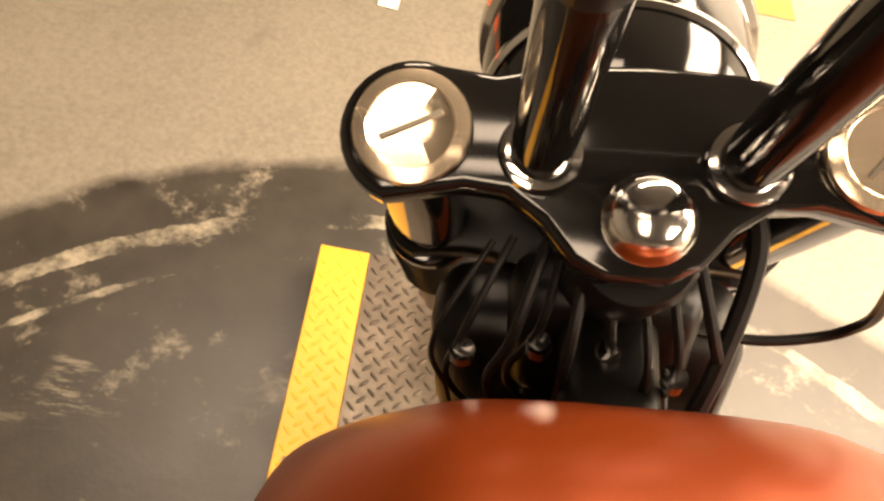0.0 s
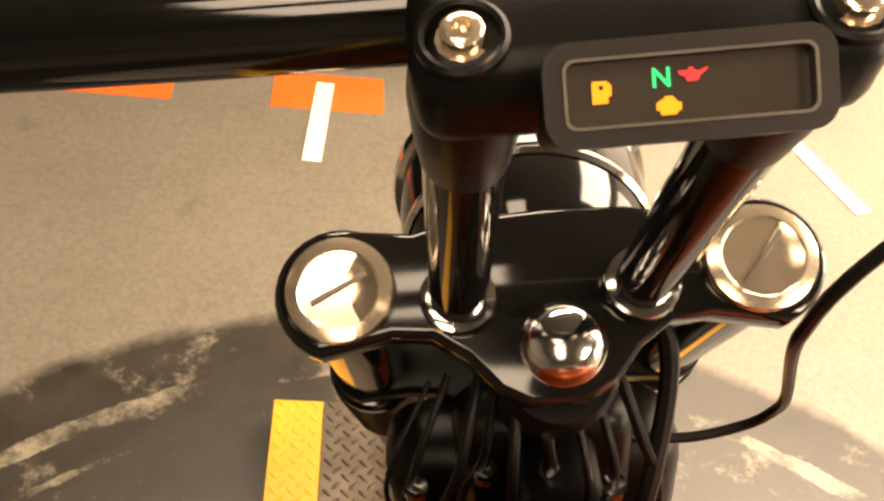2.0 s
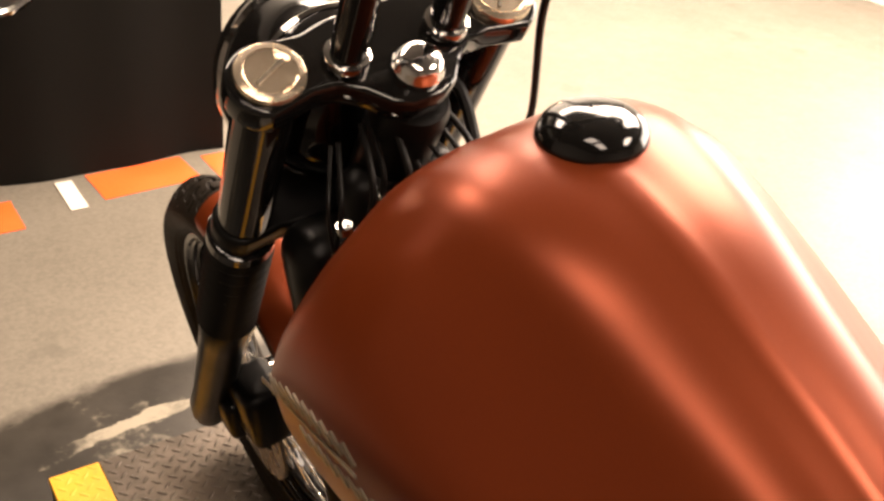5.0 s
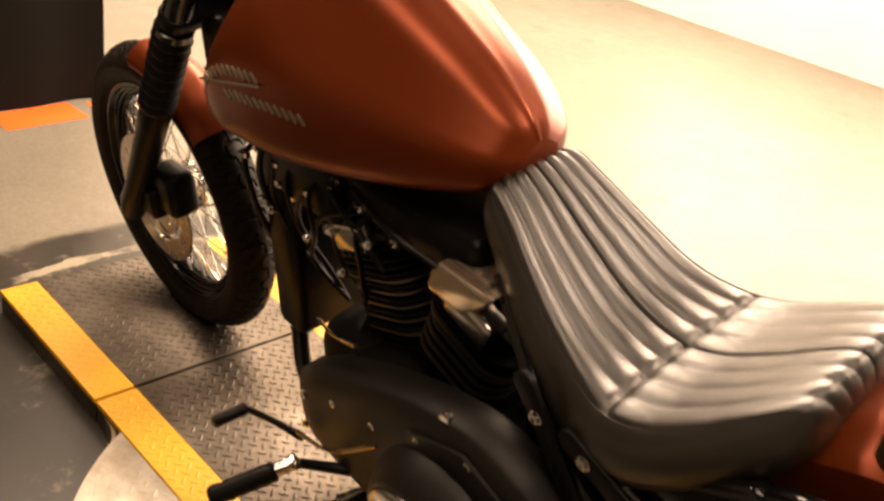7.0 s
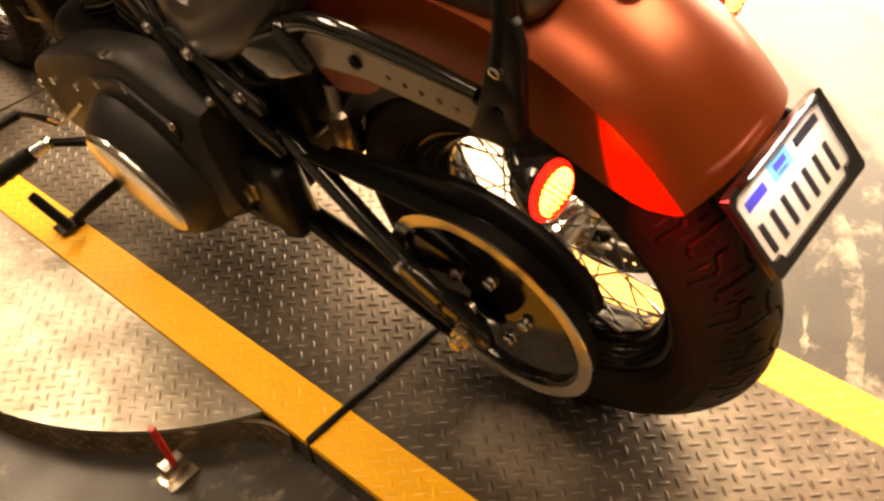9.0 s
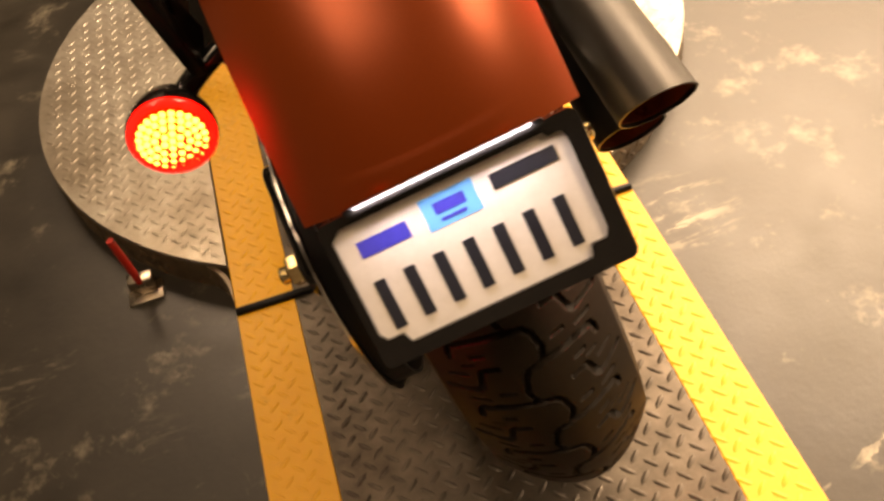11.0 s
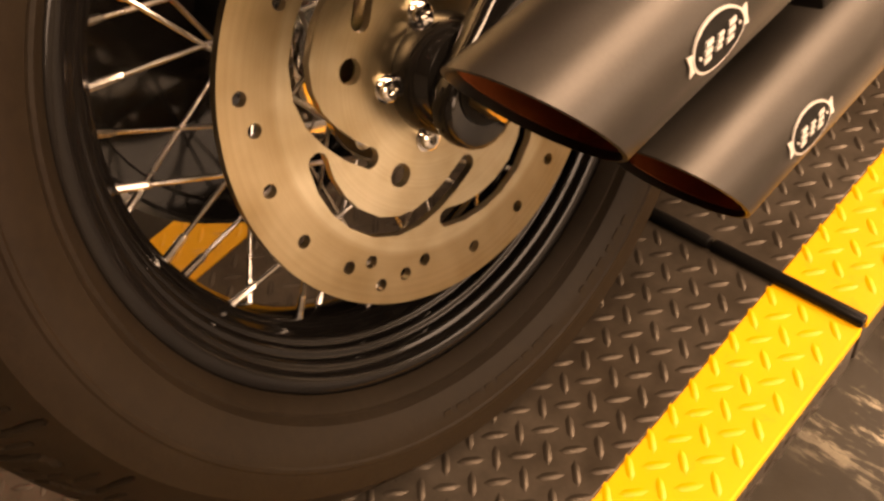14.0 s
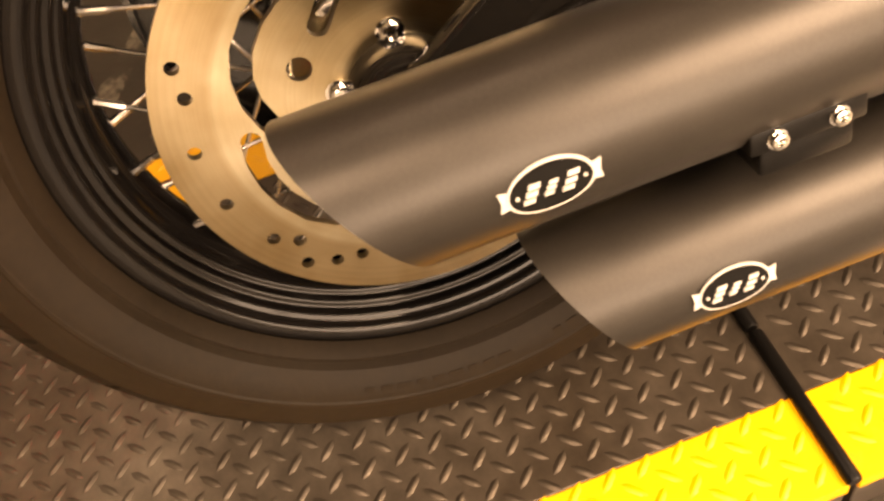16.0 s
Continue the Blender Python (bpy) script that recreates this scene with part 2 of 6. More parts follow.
TURN_X, TURN_Y, TURN_R, WING_R = -0.03, 0.84, 0.60, 0.62
SCUFF_X, SCUFF_Y = 0.335, 0.195
FLOOR = floor_material()
YELLOW = worn_yellow()
TREAD_DARK = tread_steel("worn_tread_plate", (0.078, 0.065, 0.051), (0.16, 0.134, 0.107), 0.68, (0.32, 0.5))
# bars darker than their plate: the shade along their edges is in the colour
TREAD_BAR = tread_steel("darkened_tread_bar", (0.06, 0.05, 0.039), (0.12, 0.1, 0.08), 0.65, (0.36, 0.52))
TREAD_BRIGHT = tread_steel("bright_tread_plate", (0.29, 0.26, 0.215), (0.5, 0.465, 0.4), 0.7, (0.26, 0.48))
TREAD_RIM = tread_steel("worn_rim_steel", (0.1, 0.074, 0.048), (0.29, 0.22, 0.14), 0.45, (0.3, 0.5))
WALL_PAINT = surface("grey_wall_paint", (0.12, 0.11, 0.095), (0.17, 0.155, 0.135), (0.6, 0.75), 0.0, 90, 1.5, 0.1)
WHITE_PAINT = surface("white_wall_paint", (0.6, 0.58, 0.53), (0.7, 0.68, 0.63), (0.55, 0.7), 0.0, 90, 1.5, 0.1)
CEILING_PAINT = surface("dark_ceiling_paint", (0.045, 0.041, 0.036), (0.065, 0.06, 0.052), (0.6, 0.75), 0.0, 90, 1.5, 0.1)
CURTAIN = surface("black_curtain_cloth", (0.0045, 0.004, 0.0034), (0.009, 0.0078, 0.0064), (0.8, 0.95), 0.0, 300, 3, 0.3, spec=0.08)
ORANGE_TAPE = surface("orange_floor_tape", (0.72, 0.1, 0.012), (0.85, 0.14, 0.02), (0.4, 0.55), 0.0, 120, 6)
WHITE_TAPE = surface("white_floor_tape", (0.66, 0.6, 0.5), (0.78, 0.72, 0.62), (0.45, 0.6), 0.0, 120, 6)
PLATE_WHITE = surface("plate_enamel_white", (0.52, 0.48, 0.42), (0.62, 0.58, 0.52), (0.3, 0.4), 0.0, 150, 12)
INK = surface("dark_blue_ink", (0.008, 0.009, 0.014), (0.014, 0.015, 0.022), (0.35, 0.5), 0.0, 200, 20)
BLUE_INK = surface("blue_ink", (0.03, 0.03, 0.3), (0.04, 0.04, 0.4), (0.35, 0.5), 0.0, 200, 20)
BLUE_STICKER = surface("light_blue_sticker", (0.08, 0.32, 0.68), (0.11, 0.38, 0.76), (0.3, 0.45), 0.0, 200, 20)
RED_PAINT = surface("red_paint", (0.42, 0.02, 0.012), (0.55, 0.03, 0.018), (0.35, 0.5), 0.0, 150, 20)
BRASS = surface("yellow_zinc", (0.55, 0.42, 0.2), (0.68, 0.55, 0.3), (0.2, 0.32), 1.0, 150, 20)
GAUGE_FACE = surface("smoked_gauge_lens", (0.05, 0.042, 0.034), (0.065, 0.055, 0.045), (0.12, 0.2), 0.0, 150, 20)
MIRROR = surface("mirror_glass", (0.85, 0.85, 0.85), (0.9, 0.9, 0.9), (0.015, 0.02), 1.0, 100, 5)
RED_LENS = glow("lit_red_lens", (1.0, 0.012, 0.008), 2.4)
AMBER_LEDS = glow("lit_amber_diodes", (1.0, 0.42, 0.06), 10.0)
TELL_GREEN, TELL_RED, TELL_AMBER = glow("green_telltale", (0.03, 0.75, 0.25), 0.7), glow("red_telltale", (0.9, 0.06, 0.06), 0.6), glow("amber_telltale", (1.0, 0.36, 0.02), 0.9)


def disc_steel():
    """Ground brake steel: fine concentric scoring and a radial sheen."""
    mat, nt, b = nodes_of("ground_disc_steel")
    vec = coords(nt)
    sep = nt.nodes.new("ShaderNodeSeparateXYZ")
    link(nt, vec, sep.inputs[0])
    dy, dz = math_node(nt, "SUBTRACT", sep.outputs["Y"], 0.005), math_node(nt, "SUBTRACT", sep.outputs["Z"], 0.324)
    rad = math_node(nt, "SQRT", math_node(nt, "ADD", math_node(nt, "MULTIPLY", dy, dy), math_node(nt, "MULTIPLY", dz, dz)))
    comb = nt.nodes.new("ShaderNodeCombineXYZ")
    link(nt, rad, comb.inputs[0])
    score = noise_tex(nt, comb.outputs[0], 420, 5, 0.7)
    col = ramp(nt, score, [(0.2, (0.43, 0.385, 0.275)), (0.8, (0.57, 0.515, 0.385))])
    face = ramp(nt, rad, [(0.1105, (1, 1, 1)), (0.1125, (0.74, 0.68, 0.6))])
    worn = mix(nt, 1.0, mix(nt, 1.0, col, face, "MULTIPLY"), ramp(nt, noise_tex(nt, vec, 30, 5), [(0.3, (0.85, 0.83, 0.8)), (0.7, (1, 1, 1))]), "MULTIPLY")
    heat = ramp(nt, noise_tex(nt, vec, 11, 3), [(0.4, (0.72, 0.66, 0.56)), (0.62, (1, 1, 1))])
    link(nt, mix(nt, 1.0, worn, heat, "MULTIPLY"), b.inputs["Base Color"])
    b.inputs["Metallic"].default_value = 1.0
    b.inputs["Roughness"].default_value = 0.3
    b.inputs["Anisotropic"].default_value = 0.75
    tan = nt.nodes.new("ShaderNodeTangent")
    tan.direction_type, tan.axis = "RADIAL", "X"
    link(nt, tan.outputs[0], b.inputs["Tangent"])
    bump(nt, b, score, 0.05, 0.0003)
    return mat


DISC_STEEL = disc_steel()


# ---------------------------------------------------------------- mesh helpers
def part(name, bm, material, parent=None, label="", sharp=38):
    me = bpy.data.meshes.new(name)
    bmesh.ops.recalc_face_normals(bm, faces=bm.faces)
    bm.to_mesh(me)
    bm.free()
    me.shade_smooth()
    me.set_sharp_from_angle(angle=radians(sharp))
    for m in material if isinstance(material, (list, tuple)) else [material]:
        me.materials.append(m)
    ob = new(name, me)
    if parent:
        ob.parent = parent
    return tagged(ob, label)


def moved(bm, m):
    bmesh.ops.transform(bm, matrix=m, verts=bm.verts)
    return bm


def joined(*bms):
    out = bmesh.new()
    for b in bms:
        me = bpy.data.meshes.new("tmp")
        b.to_mesh(me)
        b.free()
        out.from_mesh(me)
        bpy.data.meshes.remove(me)
    return out


def rbox(x0, x1, y0, y1, z0, z1, bevel=0.003, seg=2):
    bm = bmesh.new()
    bmesh.ops.create_cube(bm, size=1)
    moved(bm, Matrix.Translation(((x0 + x1) / 2, (y0 + y1) / 2, (z0 + z1) / 2)) @ Matrix.Diagonal((x1 - x0, y1 - y0, z1 - z0, 1)))
    if bevel:
        bmesh.ops.bevel(bm, geom=bm.edges[:], offset=bevel, segments=seg, profile=0.5, affect="EDGES")
    return bm


def skin(rings, closed=True, cap=True, loop=False):
    """Quads between rings of equally many points."""
    bm = bmesh.new()
    vs = [[bm.verts.new(p) for p in ring] for ring in rings]
    n = len(rings[0])
    pairs = list(zip(vs, vs[1:])) + ([(vs[-1], vs[0])] if loop else [])
    for a, b in pairs:
        for i in range(n if closed else n - 1):
            j = (i + 1) % n
            bm.faces.new((a[i], a[j], b[j], b[i]))
    if cap and closed and not loop:
        bm.faces.new(vs[0][::-1])
        bm.faces.new(vs[-1])
    return bm


def lathe_x(profile, seg=64, cy=0.0, cz=0.0, closed=False, cap=False):
    """profile: (x, radius) pairs, turned about an axle along x through (cy, cz)."""
    rings = []
    for k in range(seg):
        a = 2 * math.pi * k / seg
        rings.append([(x, cy + r * math.cos(a), cz + r * math.sin(a)) for x, r in profile])
    return skin(rings, closed=closed, cap=cap, loop=True)


def turned(profile, base, axis, seg=24, cap=True):
    """profile: (distance along axis, radius) pairs from base."""
    q = Vector(axis).normalized().to_track_quat("Z", "Y").to_matrix().to_4x4()
    rings = [[(r * math.cos(2 * math.pi * k / seg), r * math.sin(2 * math.pi * k / seg), d) for k in range(seg)] for d, r in profile]
    return moved(skin(rings, True, cap), Matrix.Translation(base) @ q)


def smooth_path(pts, steps=8):
    pts = [Vector(p) for p in pts]
    ext = [pts[0] * 2 - pts[1]] + pts + [pts[-1] * 2 - pts[-2]]
    out = []
    for a, b, c, d in zip(ext, ext[1:], ext[2:], ext[3:]):
        for k in range(steps):
            t = k / steps
            out.append(0.5 * ((2 * b) + (c - a) * t + (2 * a - 5 * b + 4 * c - d) * t * t + (3 * b - a - 3 * c + d) * t ** 3))
    return out + [pts[-1]]


def tube(pts, r, seg=12, steps=8, flat=1.0):
    """A round bar along a smooth line; r may be one radius or one for each given point."""
    path = smooth_path(pts, steps) if steps > 1 else [Vector(p) for p in pts]
    rings, up = [], None
    for k, p in enumerate(path):
        d = (path[min(k + 1, len(path) - 1)] - path[max(k - 1, 0)]).normalized()
        if up is None:
            up = d.orthogonal().normalized()
        up = (up - d * up.dot(d)).normalized()
        side = d.cross(up)
        if isinstance(r, (int, float)):
            rad = r
        else:
            f = k / max(1, len(path) - 1) * (len(r) - 1)
            i = min(int(f), len(r) - 2)
            rad = r[i] + (r[i + 1] - r[i]) * (f - i)
        rings.append([p + (up * math.cos(a) * flat + side * math.sin(a)) * rad for a in (2 * math.pi * j / seg for j in range(seg))])
    return skin(rings)


def bolt(base, axis, r, h, socket=True):
    """A round-headed bolt with a chamfer and a socket."""
    prof = [(0, r * 1.25), (h * 0.12, r * 1.25), (h * 0.14, r), (h * 0.85, r), (h, r * 0.8)]
    if socket:
        prof += [(h, r * 0.48), (h * 0.5, r * 0.42)]
    return turned(prof, base, axis, 12)


def hexnut(base, axis, r, h):
    return turned([(0, r * 0.92), (h * 0.1, r), (h * 0.9, r), (h, r * 0.88)], base, axis, 6)


def cut_sheet(outline, holes, thick, bevel=0.0):
    """A flat sheet in the xy plane with holes through it."""
    cu = bpy.data.curves.new("sheet", "CURVE")
    cu.dimensions, cu.fill_mode, cu.extrude = "2D", "BOTH", thick / 2 - bevel
    cu.bevel_depth, cu.bevel_resolution, cu.offset = bevel, 2, -bevel
    for loop in [outline, *holes]:
        sp = cu.splines.new("POLY")
        sp.points.add(len(loop) - 1)
        for p, (x, y) in zip(sp.points, loop):
            p.co = (x, y, 0, 1)
        sp.use_cyclic_u = True
    ob = bpy.data.objects.new("sheet", cu)
    scene.collection.objects.link(ob)
    me = bpy.data.meshes.new_from_object(ob.evaluated_get(bpy.context.evaluated_depsgraph_get()))
    bm = bmesh.new()
    bm.from_mesh(me)
    bmesh.ops.remove_doubles(bm, verts=bm.verts, dist=1e-6)
    bpy.data.objects.remove(ob)
    bpy.data.curves.remove(cu)
    bpy.data.meshes.remove(me)
    return bm


def circle2(cx, cy, r, n=24):
    return [(cx + r * math.cos(2 * math.pi * k / n), cy + r * math.sin(2 * math.pi * k / n)) for k in range(n)]


def fat_line(pts, w, n=8):
    """The outline of a line of width w with round ends."""
    pts = [Vector((x, y)) for x, y in pts]
    left, right = [], []
    for k, p in enumerate(pts):
        d = (pts[min(k + 1, len(pts) - 1)] - pts[max(k - 1, 0)]).normalized()
        s = Vector((-d.y, d.x)) * w / 2
        left.append(p + s)
        right.append(p - s)
    d0, d1 = (pts[1] - pts[0]).angle_signed(Vector((1, 0))), (pts[-1] - pts[-2]).angle_signed(Vector((1, 0)))
    end = [pts[-1] + Vector((math.cos(d1 + a), math.sin(d1 + a))) * w / 2 for a in (math.pi / 2 - math.pi * k / n for k in range(1, n))]
    start = [pts[0] + Vector((math.cos(d0 + a), math.sin(d0 + a))) * w / 2 for a in (-math.pi / 2 - math.pi * k / n for k in range(1, n))]
    return [tuple(v) for v in left + end + right[::-1] + start]


def interp(keys, y):
    """Smooth interpolation in a short table of rows, the first column ascending."""
    cols = list(zip(*keys))
    out = []
    for col in cols[1:]:
        k = max(0, min(len(cols[0]) - 2, sum(1 for v in cols[0] if v <= y) - 1))
        h = cols[0][k + 1] - cols[0][k]
        t = min(1.0, max(0.0, (y - cols[0][k]) / h))
        m0 = (col[k + 1] - col[max(k - 1, 0)]) / (cols[0][k + 1] - cols[0][max(k - 1, 0)])
        m1 = (col[min(k + 2, len(col) - 1)] - col[k]) / (cols[0][min(k + 2, len(col) - 1)] - cols[0][k])
        out.append((2 * t ** 3 - 3 * t * t + 1) * col[k] + (t ** 3 - 2 * t * t + t) * h * m0 + (-2 * t ** 3 + 3 * t * t) * col[k + 1] + (t ** 3 - t * t) * h * m1)
    return out


# ---------------------------------------------------------------- the room
ROOM = (-3.6, 4.6, -4.2, 4.6)
tagged(part("floor", rbox(ROOM[0], ROOM[1], ROOM[2], ROOM[3], FLOOR_Z - 0.1, FLOOR_Z, 0), FLOOR), "sealed grey concrete workshop floor with a dark worn painted ring", "floor", kind="structure")
# the unseen north wall is white to reflect light onto the tank
for nm, b in (("wall_west", (ROOM[0] - 0.15, ROOM[0], ROOM[2], ROOM[3])), 
              ("wall_south", (ROOM[0] - 0.15, ROOM[1] + 0.15, ROOM[2] - 0.15, ROOM[2])), ("wall_north", (ROOM[0] - 0.15, ROOM[1] + 0.15, ROOM[3], ROOM[3] + 0.15))):
    tagged(part(nm, rbox(*b, FLOOR_Z - 0.1, CEIL_Z + 0.1, 0), WHITE_PAINT if nm == "wall_north" else WALL_PAINT), "plain white unseen wall that throws light back" if nm == "wall_north" else "plain grey painted workshop wall", "wall", kind="structure")
tagged(part("ceiling", rbox(ROOM[0] - 0.15, ROOM[1] + 0.15, ROOM[2] - 0.15, ROOM[3] + 0.15, CEIL_Z + 0.1, CEIL_Z + 0.2, 0), CEILING_PAINT), "plain dark grey ceiling", "ceiling", kind="structure")

# east wall round a wide window opening, unseen and added to let in light
WY0, WY1, WZ0, WZ1 = -0.9, 3.5, 0.75, 2.7
east = joined(rbox(ROOM[1], ROOM[1] + 0.15, ROOM[2], WY0, FLOOR_Z - 0.1, CEIL_Z + 0.1, 0), rbox(ROOM[1], ROOM[1] + 0.15, WY1, ROOM[3], FLOOR_Z - 0.1, CEIL_Z + 0.1, 0),
              rbox(ROOM[1], ROOM[1] + 0.15, WY0, WY1, FLOOR_Z - 0.1, WZ0, 0), rbox(ROOM[1], ROOM[1] + 0.15, WY0, WY1, WZ1, CEIL_Z + 0.1, 0))
tagged(part("wall_east", east, WHITE_PAINT), "plain white painted wall with an added unseen window opening", "wall", kind="structure")
win = tagged(new("unseen_window"), "unseen grey window frame added for the bright light from the right", "window", kind="structure")
for k in range(4):
    y = WY0 + (WY1 - WY0) * k / 3
    part("mullion", rbox(ROOM[1] + 0.03, ROOM[1] + 0.08, y - 0.03 + 0.031 * (k == 0) - 0.031 * (k == 3), y + 0.03 + 0.031 * (k == 0) - 0.031 * (k == 3), WZ0 + 0.002, WZ1 - 0.002, 0.004), GREY_STEEL, win)


def curtain(x0, x1, y, z0, z1):
    """Hanging cloth with soft folds and a hem."""
    n = 160
    front = [(x0 + (x1 - x0) * k / n, y + 0.012 * math.sin(k * 0.21) + 0.004 * math.sin(k * 0.53 + 1)) for k in range(n + 1)]
    rings = [[(x, yy, z) for x, yy in front] + [(x, yy + 0.006, z) for x, yy in front[::-1]] for z in (z0, z0 + 0.05, (z0 + z1) / 2, z1)]
    return part("black_curtain", skin(rings), CURTAIN)


tagged(curtain(-3.4, 0.5, 3.14, FLOOR_Z + 0.004, 1.75), "black cloth curtain hanging down to the floor", "curtain")

# floor tapes: a broken orange line and white cross marks
dash = rbox(-0.1425, 0.1425, -0.078, 0.078, 0, 0.0012, 0)
first = tagged(part("orange_tape", dash, ORANGE_TAPE), "orange adhesive tape dash on the floor", "floor tape", "orange tape dashes")
first.matrix_basis = pose(-0.815, 2.975, FLOOR_Z + 0.0005)
for x, y, turn in ((-2.4, 2.96, -0.8), (-1.875, 2.967, 0.6), (-1.345, 2.971, 0.0), (-0.285, 2.979, 0.4), (0.22, 3.06, 4.0), (0.56, 3.05, 1.0)):
    copy_thing(first, pose(x, y, FLOOR_Z + 0.0005, 0, 0, turn))
white = tagged(part("white_tape", rbox(-0.023, 0.023, -0.165, 0.165, 0, 0.0012, 0), WHITE_TAPE), "white adhesive tape mark on the floor", "floor tape", "white tape marks")
white.matrix_basis = pose(-0.303, 2.855, FLOOR_Z + 0.002, 0, 0, -3)
copy_thing(white, pose(0.008, 3.03, FLOOR_Z + 0.002, 0, 0, 0) @ Matrix.Diagonal((1, 0.5, 1, 1)))
copy_thing(white, pose(1.005, 2.8, FLOOR_Z + 0.002, 0, 0, 19))

# ---------------------------------------------------------------- turntable lift
PL, PLI, PRI, PR = -0.332, -0.246, 0.196, 0.277
HINGE_Y, SEAM_Y, FRONT_Y, REAR_Y = 0.222, 1.47, 1.955, -1.02
lift = tagged(new("turntable_lift"), "steel tread plate turntable lift with yellow edge stripes", "motorcycle lift")


def deck(y0, y1, name):
    g = 0.004
    d = part(name, rbox(PLI, PRI, y0 + g, y1 - g, -0.012, 0, 0.0012, 1), TREAD_DARK, lift, "dark worn steel tread plate")
    part("edge_stripe", rbox(PL, PLI, y0 + g, y1 - g, -0.012, 0, 0.0012, 1), YELLOW, d, "yellow painted tread plate edge")
    part("edge_stripe", rbox(PRI, PR, y0 + g, y1 - g, -0.012, 0, 0.0012, 1), YELLOW, d, "yellow painted tread plate edge")
    part("side_skirt", rbox(PL + 0.002, PL + 0.012, y0 + g, y1 - g, FLOOR_Z, -0.0125, 0.001, 1), TREAD_DARK, d)
    part("side_skirt", rbox(PR - 0.012, PR - 0.002, y0 + g, y1 - g, FLOOR_Z, -0.0125, 0.001, 1), TREAD_DARK, d)
    return d


rear_deck, mid_deck, front_deck = deck(REAR_Y, HINGE_Y, "rear_deck"), deck(HINGE_Y, SEAM_Y, "middle_deck"), deck(SEAM_Y, FRONT_Y, "front_deck")
part("end_skirt", rbox(PL + 0.002, PR - 0.002, FRONT_Y - 0.014, FRONT_Y - 0.006, FLOOR_Z, -0.0125, 0.001, 1), TREAD_DARK, front_deck)
part("end_skirt", rbox(PL + 0.002, PR - 0.002, REAR_Y + 0.006, REAR_Y + 0.014, FLOOR_Z, -0.0125, 0.001, 1), TREAD_DARK, rear_deck)


def wing(side, radius):
    """A round side wing of the turntable: plate, rim band and the rings of its edge."""
    edge = PL - 0.003 if side < 0 else PR + 0.003
    c = edge - TURN_X
    half = math.acos(abs(c) / radius)
    mid = math.pi if side < 0 else 0.0
    arc = [(TURN_X + radius * math.cos(mid + a), TURN_Y + radius * math.sin(mid + a)) for a in (half * (2 * k / 60 - 1) for k in range(61))]
    top = skin([[(x, y, z) for x, y in arc] for z in (-0.008, 0.0)])
    w = part("side_wing", top, TREAD_BRIGHT, lift, "bright steel tread plate half-round wing", 30)
    outer = [[(TURN_X + (x - TURN_X) * f, TURN_Y + (y - TURN_Y) * f, z) for f, z in ((1.0, -0.0085), (0.985, -0.0085), (0.985, FLOOR_Z), (1.0, FLOOR_Z))] for x, y in arc]
    band = part("rim_band", skin(outer), TREAD_RIM, w, "worn steel tread plate rim band")
    # concave fillets where the left band runs out into the deck's skirt
    for dy in (-1, 1) if side < 0 else ():
        rings = []
        for k in range(13):
            u = k / 12
            x = edge + side * (0.11 * (1 - u) ** 2.2 + 0.0015)
            y = TURN_Y + dy * (math.sqrt(max(0.0, radius ** 2 - (edge + side * 0.11 - TURN_X) ** 2)) + 0.145 * u)
            rings.append([(x, y, -0.0105), (x - side * min(0.008, abs(x - edge)), y, -0.0105), (x - side * min(0.008, abs(x - edge)), y, FLOOR_Z), (x, y, FLOOR_Z)])
        part("rim_fillet", skin(rings), TREAD_RIM, w, "worn steel tread plate fillet")
    return w


wing_left, wing_right = wing(-1, TURN_R), wing(1, WING_R)

# hinge barrel between the middle and the rear deck
for x0, x1 in ((PL + 0.001, PL + 0.15), (PL + 0.154, -0.03), (-0.026, 0.13), (0.134, PR - 0.001)):
    part("hinge_knuckle", turned([(0, 0.0058), (0.002, 0.0066), (x1 - x0 - 0.002, 0.0066), (x1 - x0, 0.0058)], (x0, HINGE_Y, 0.002), (1, 0, 0), 14), SATIN_BLACK, rear_deck, "black steel hinge barrel")
# the red-handled locking pin at the wing's edge
pin = tagged(new("locking_pin"), "steel locking pin bracket with a red handle on the floor", "locking pin")
pin.location = (-0.478, 0.375, FLOOR_Z)
part("bracket", joined(rbox(-0.028, 0.028, -0.02, 0.02, 0, 0.005, 0.001), rbox(-0.02, 0.02, -0.004, 0.018, 0.005, 0.035, 0.002)), STEEL, pin, "bare steel bracket")
part("handle", tube([(0, 0.0, 0.03), (-0.004, 0.003, 0.08), (-0.008, 0.006, 0.125)], [0.006, 0.0065, 0.006], 10), RED_PAINT, pin, "red rod handle")

# ---------------------------------------------------------------- the motorcycle
LEAN, YAW = 11.8, -0.54
bike = tagged(new("motorcycle"), "satin copper cruiser motorcycle with black trim, leaning on its side stand", "motorcycle")
bike.matrix_basis = Matrix.Translation((0.0665, 0.0006, 0)) @ Matrix.Rotation(radians(YAW), 4, "Z") @ Matrix.Rotation(radians(-LEAN), 4, "Y")
RY, RZ, RR = 0.005, 0.324, 0.323
FX, FY, FZ, FR = -0.045, 1.686, 0.33, 0.33


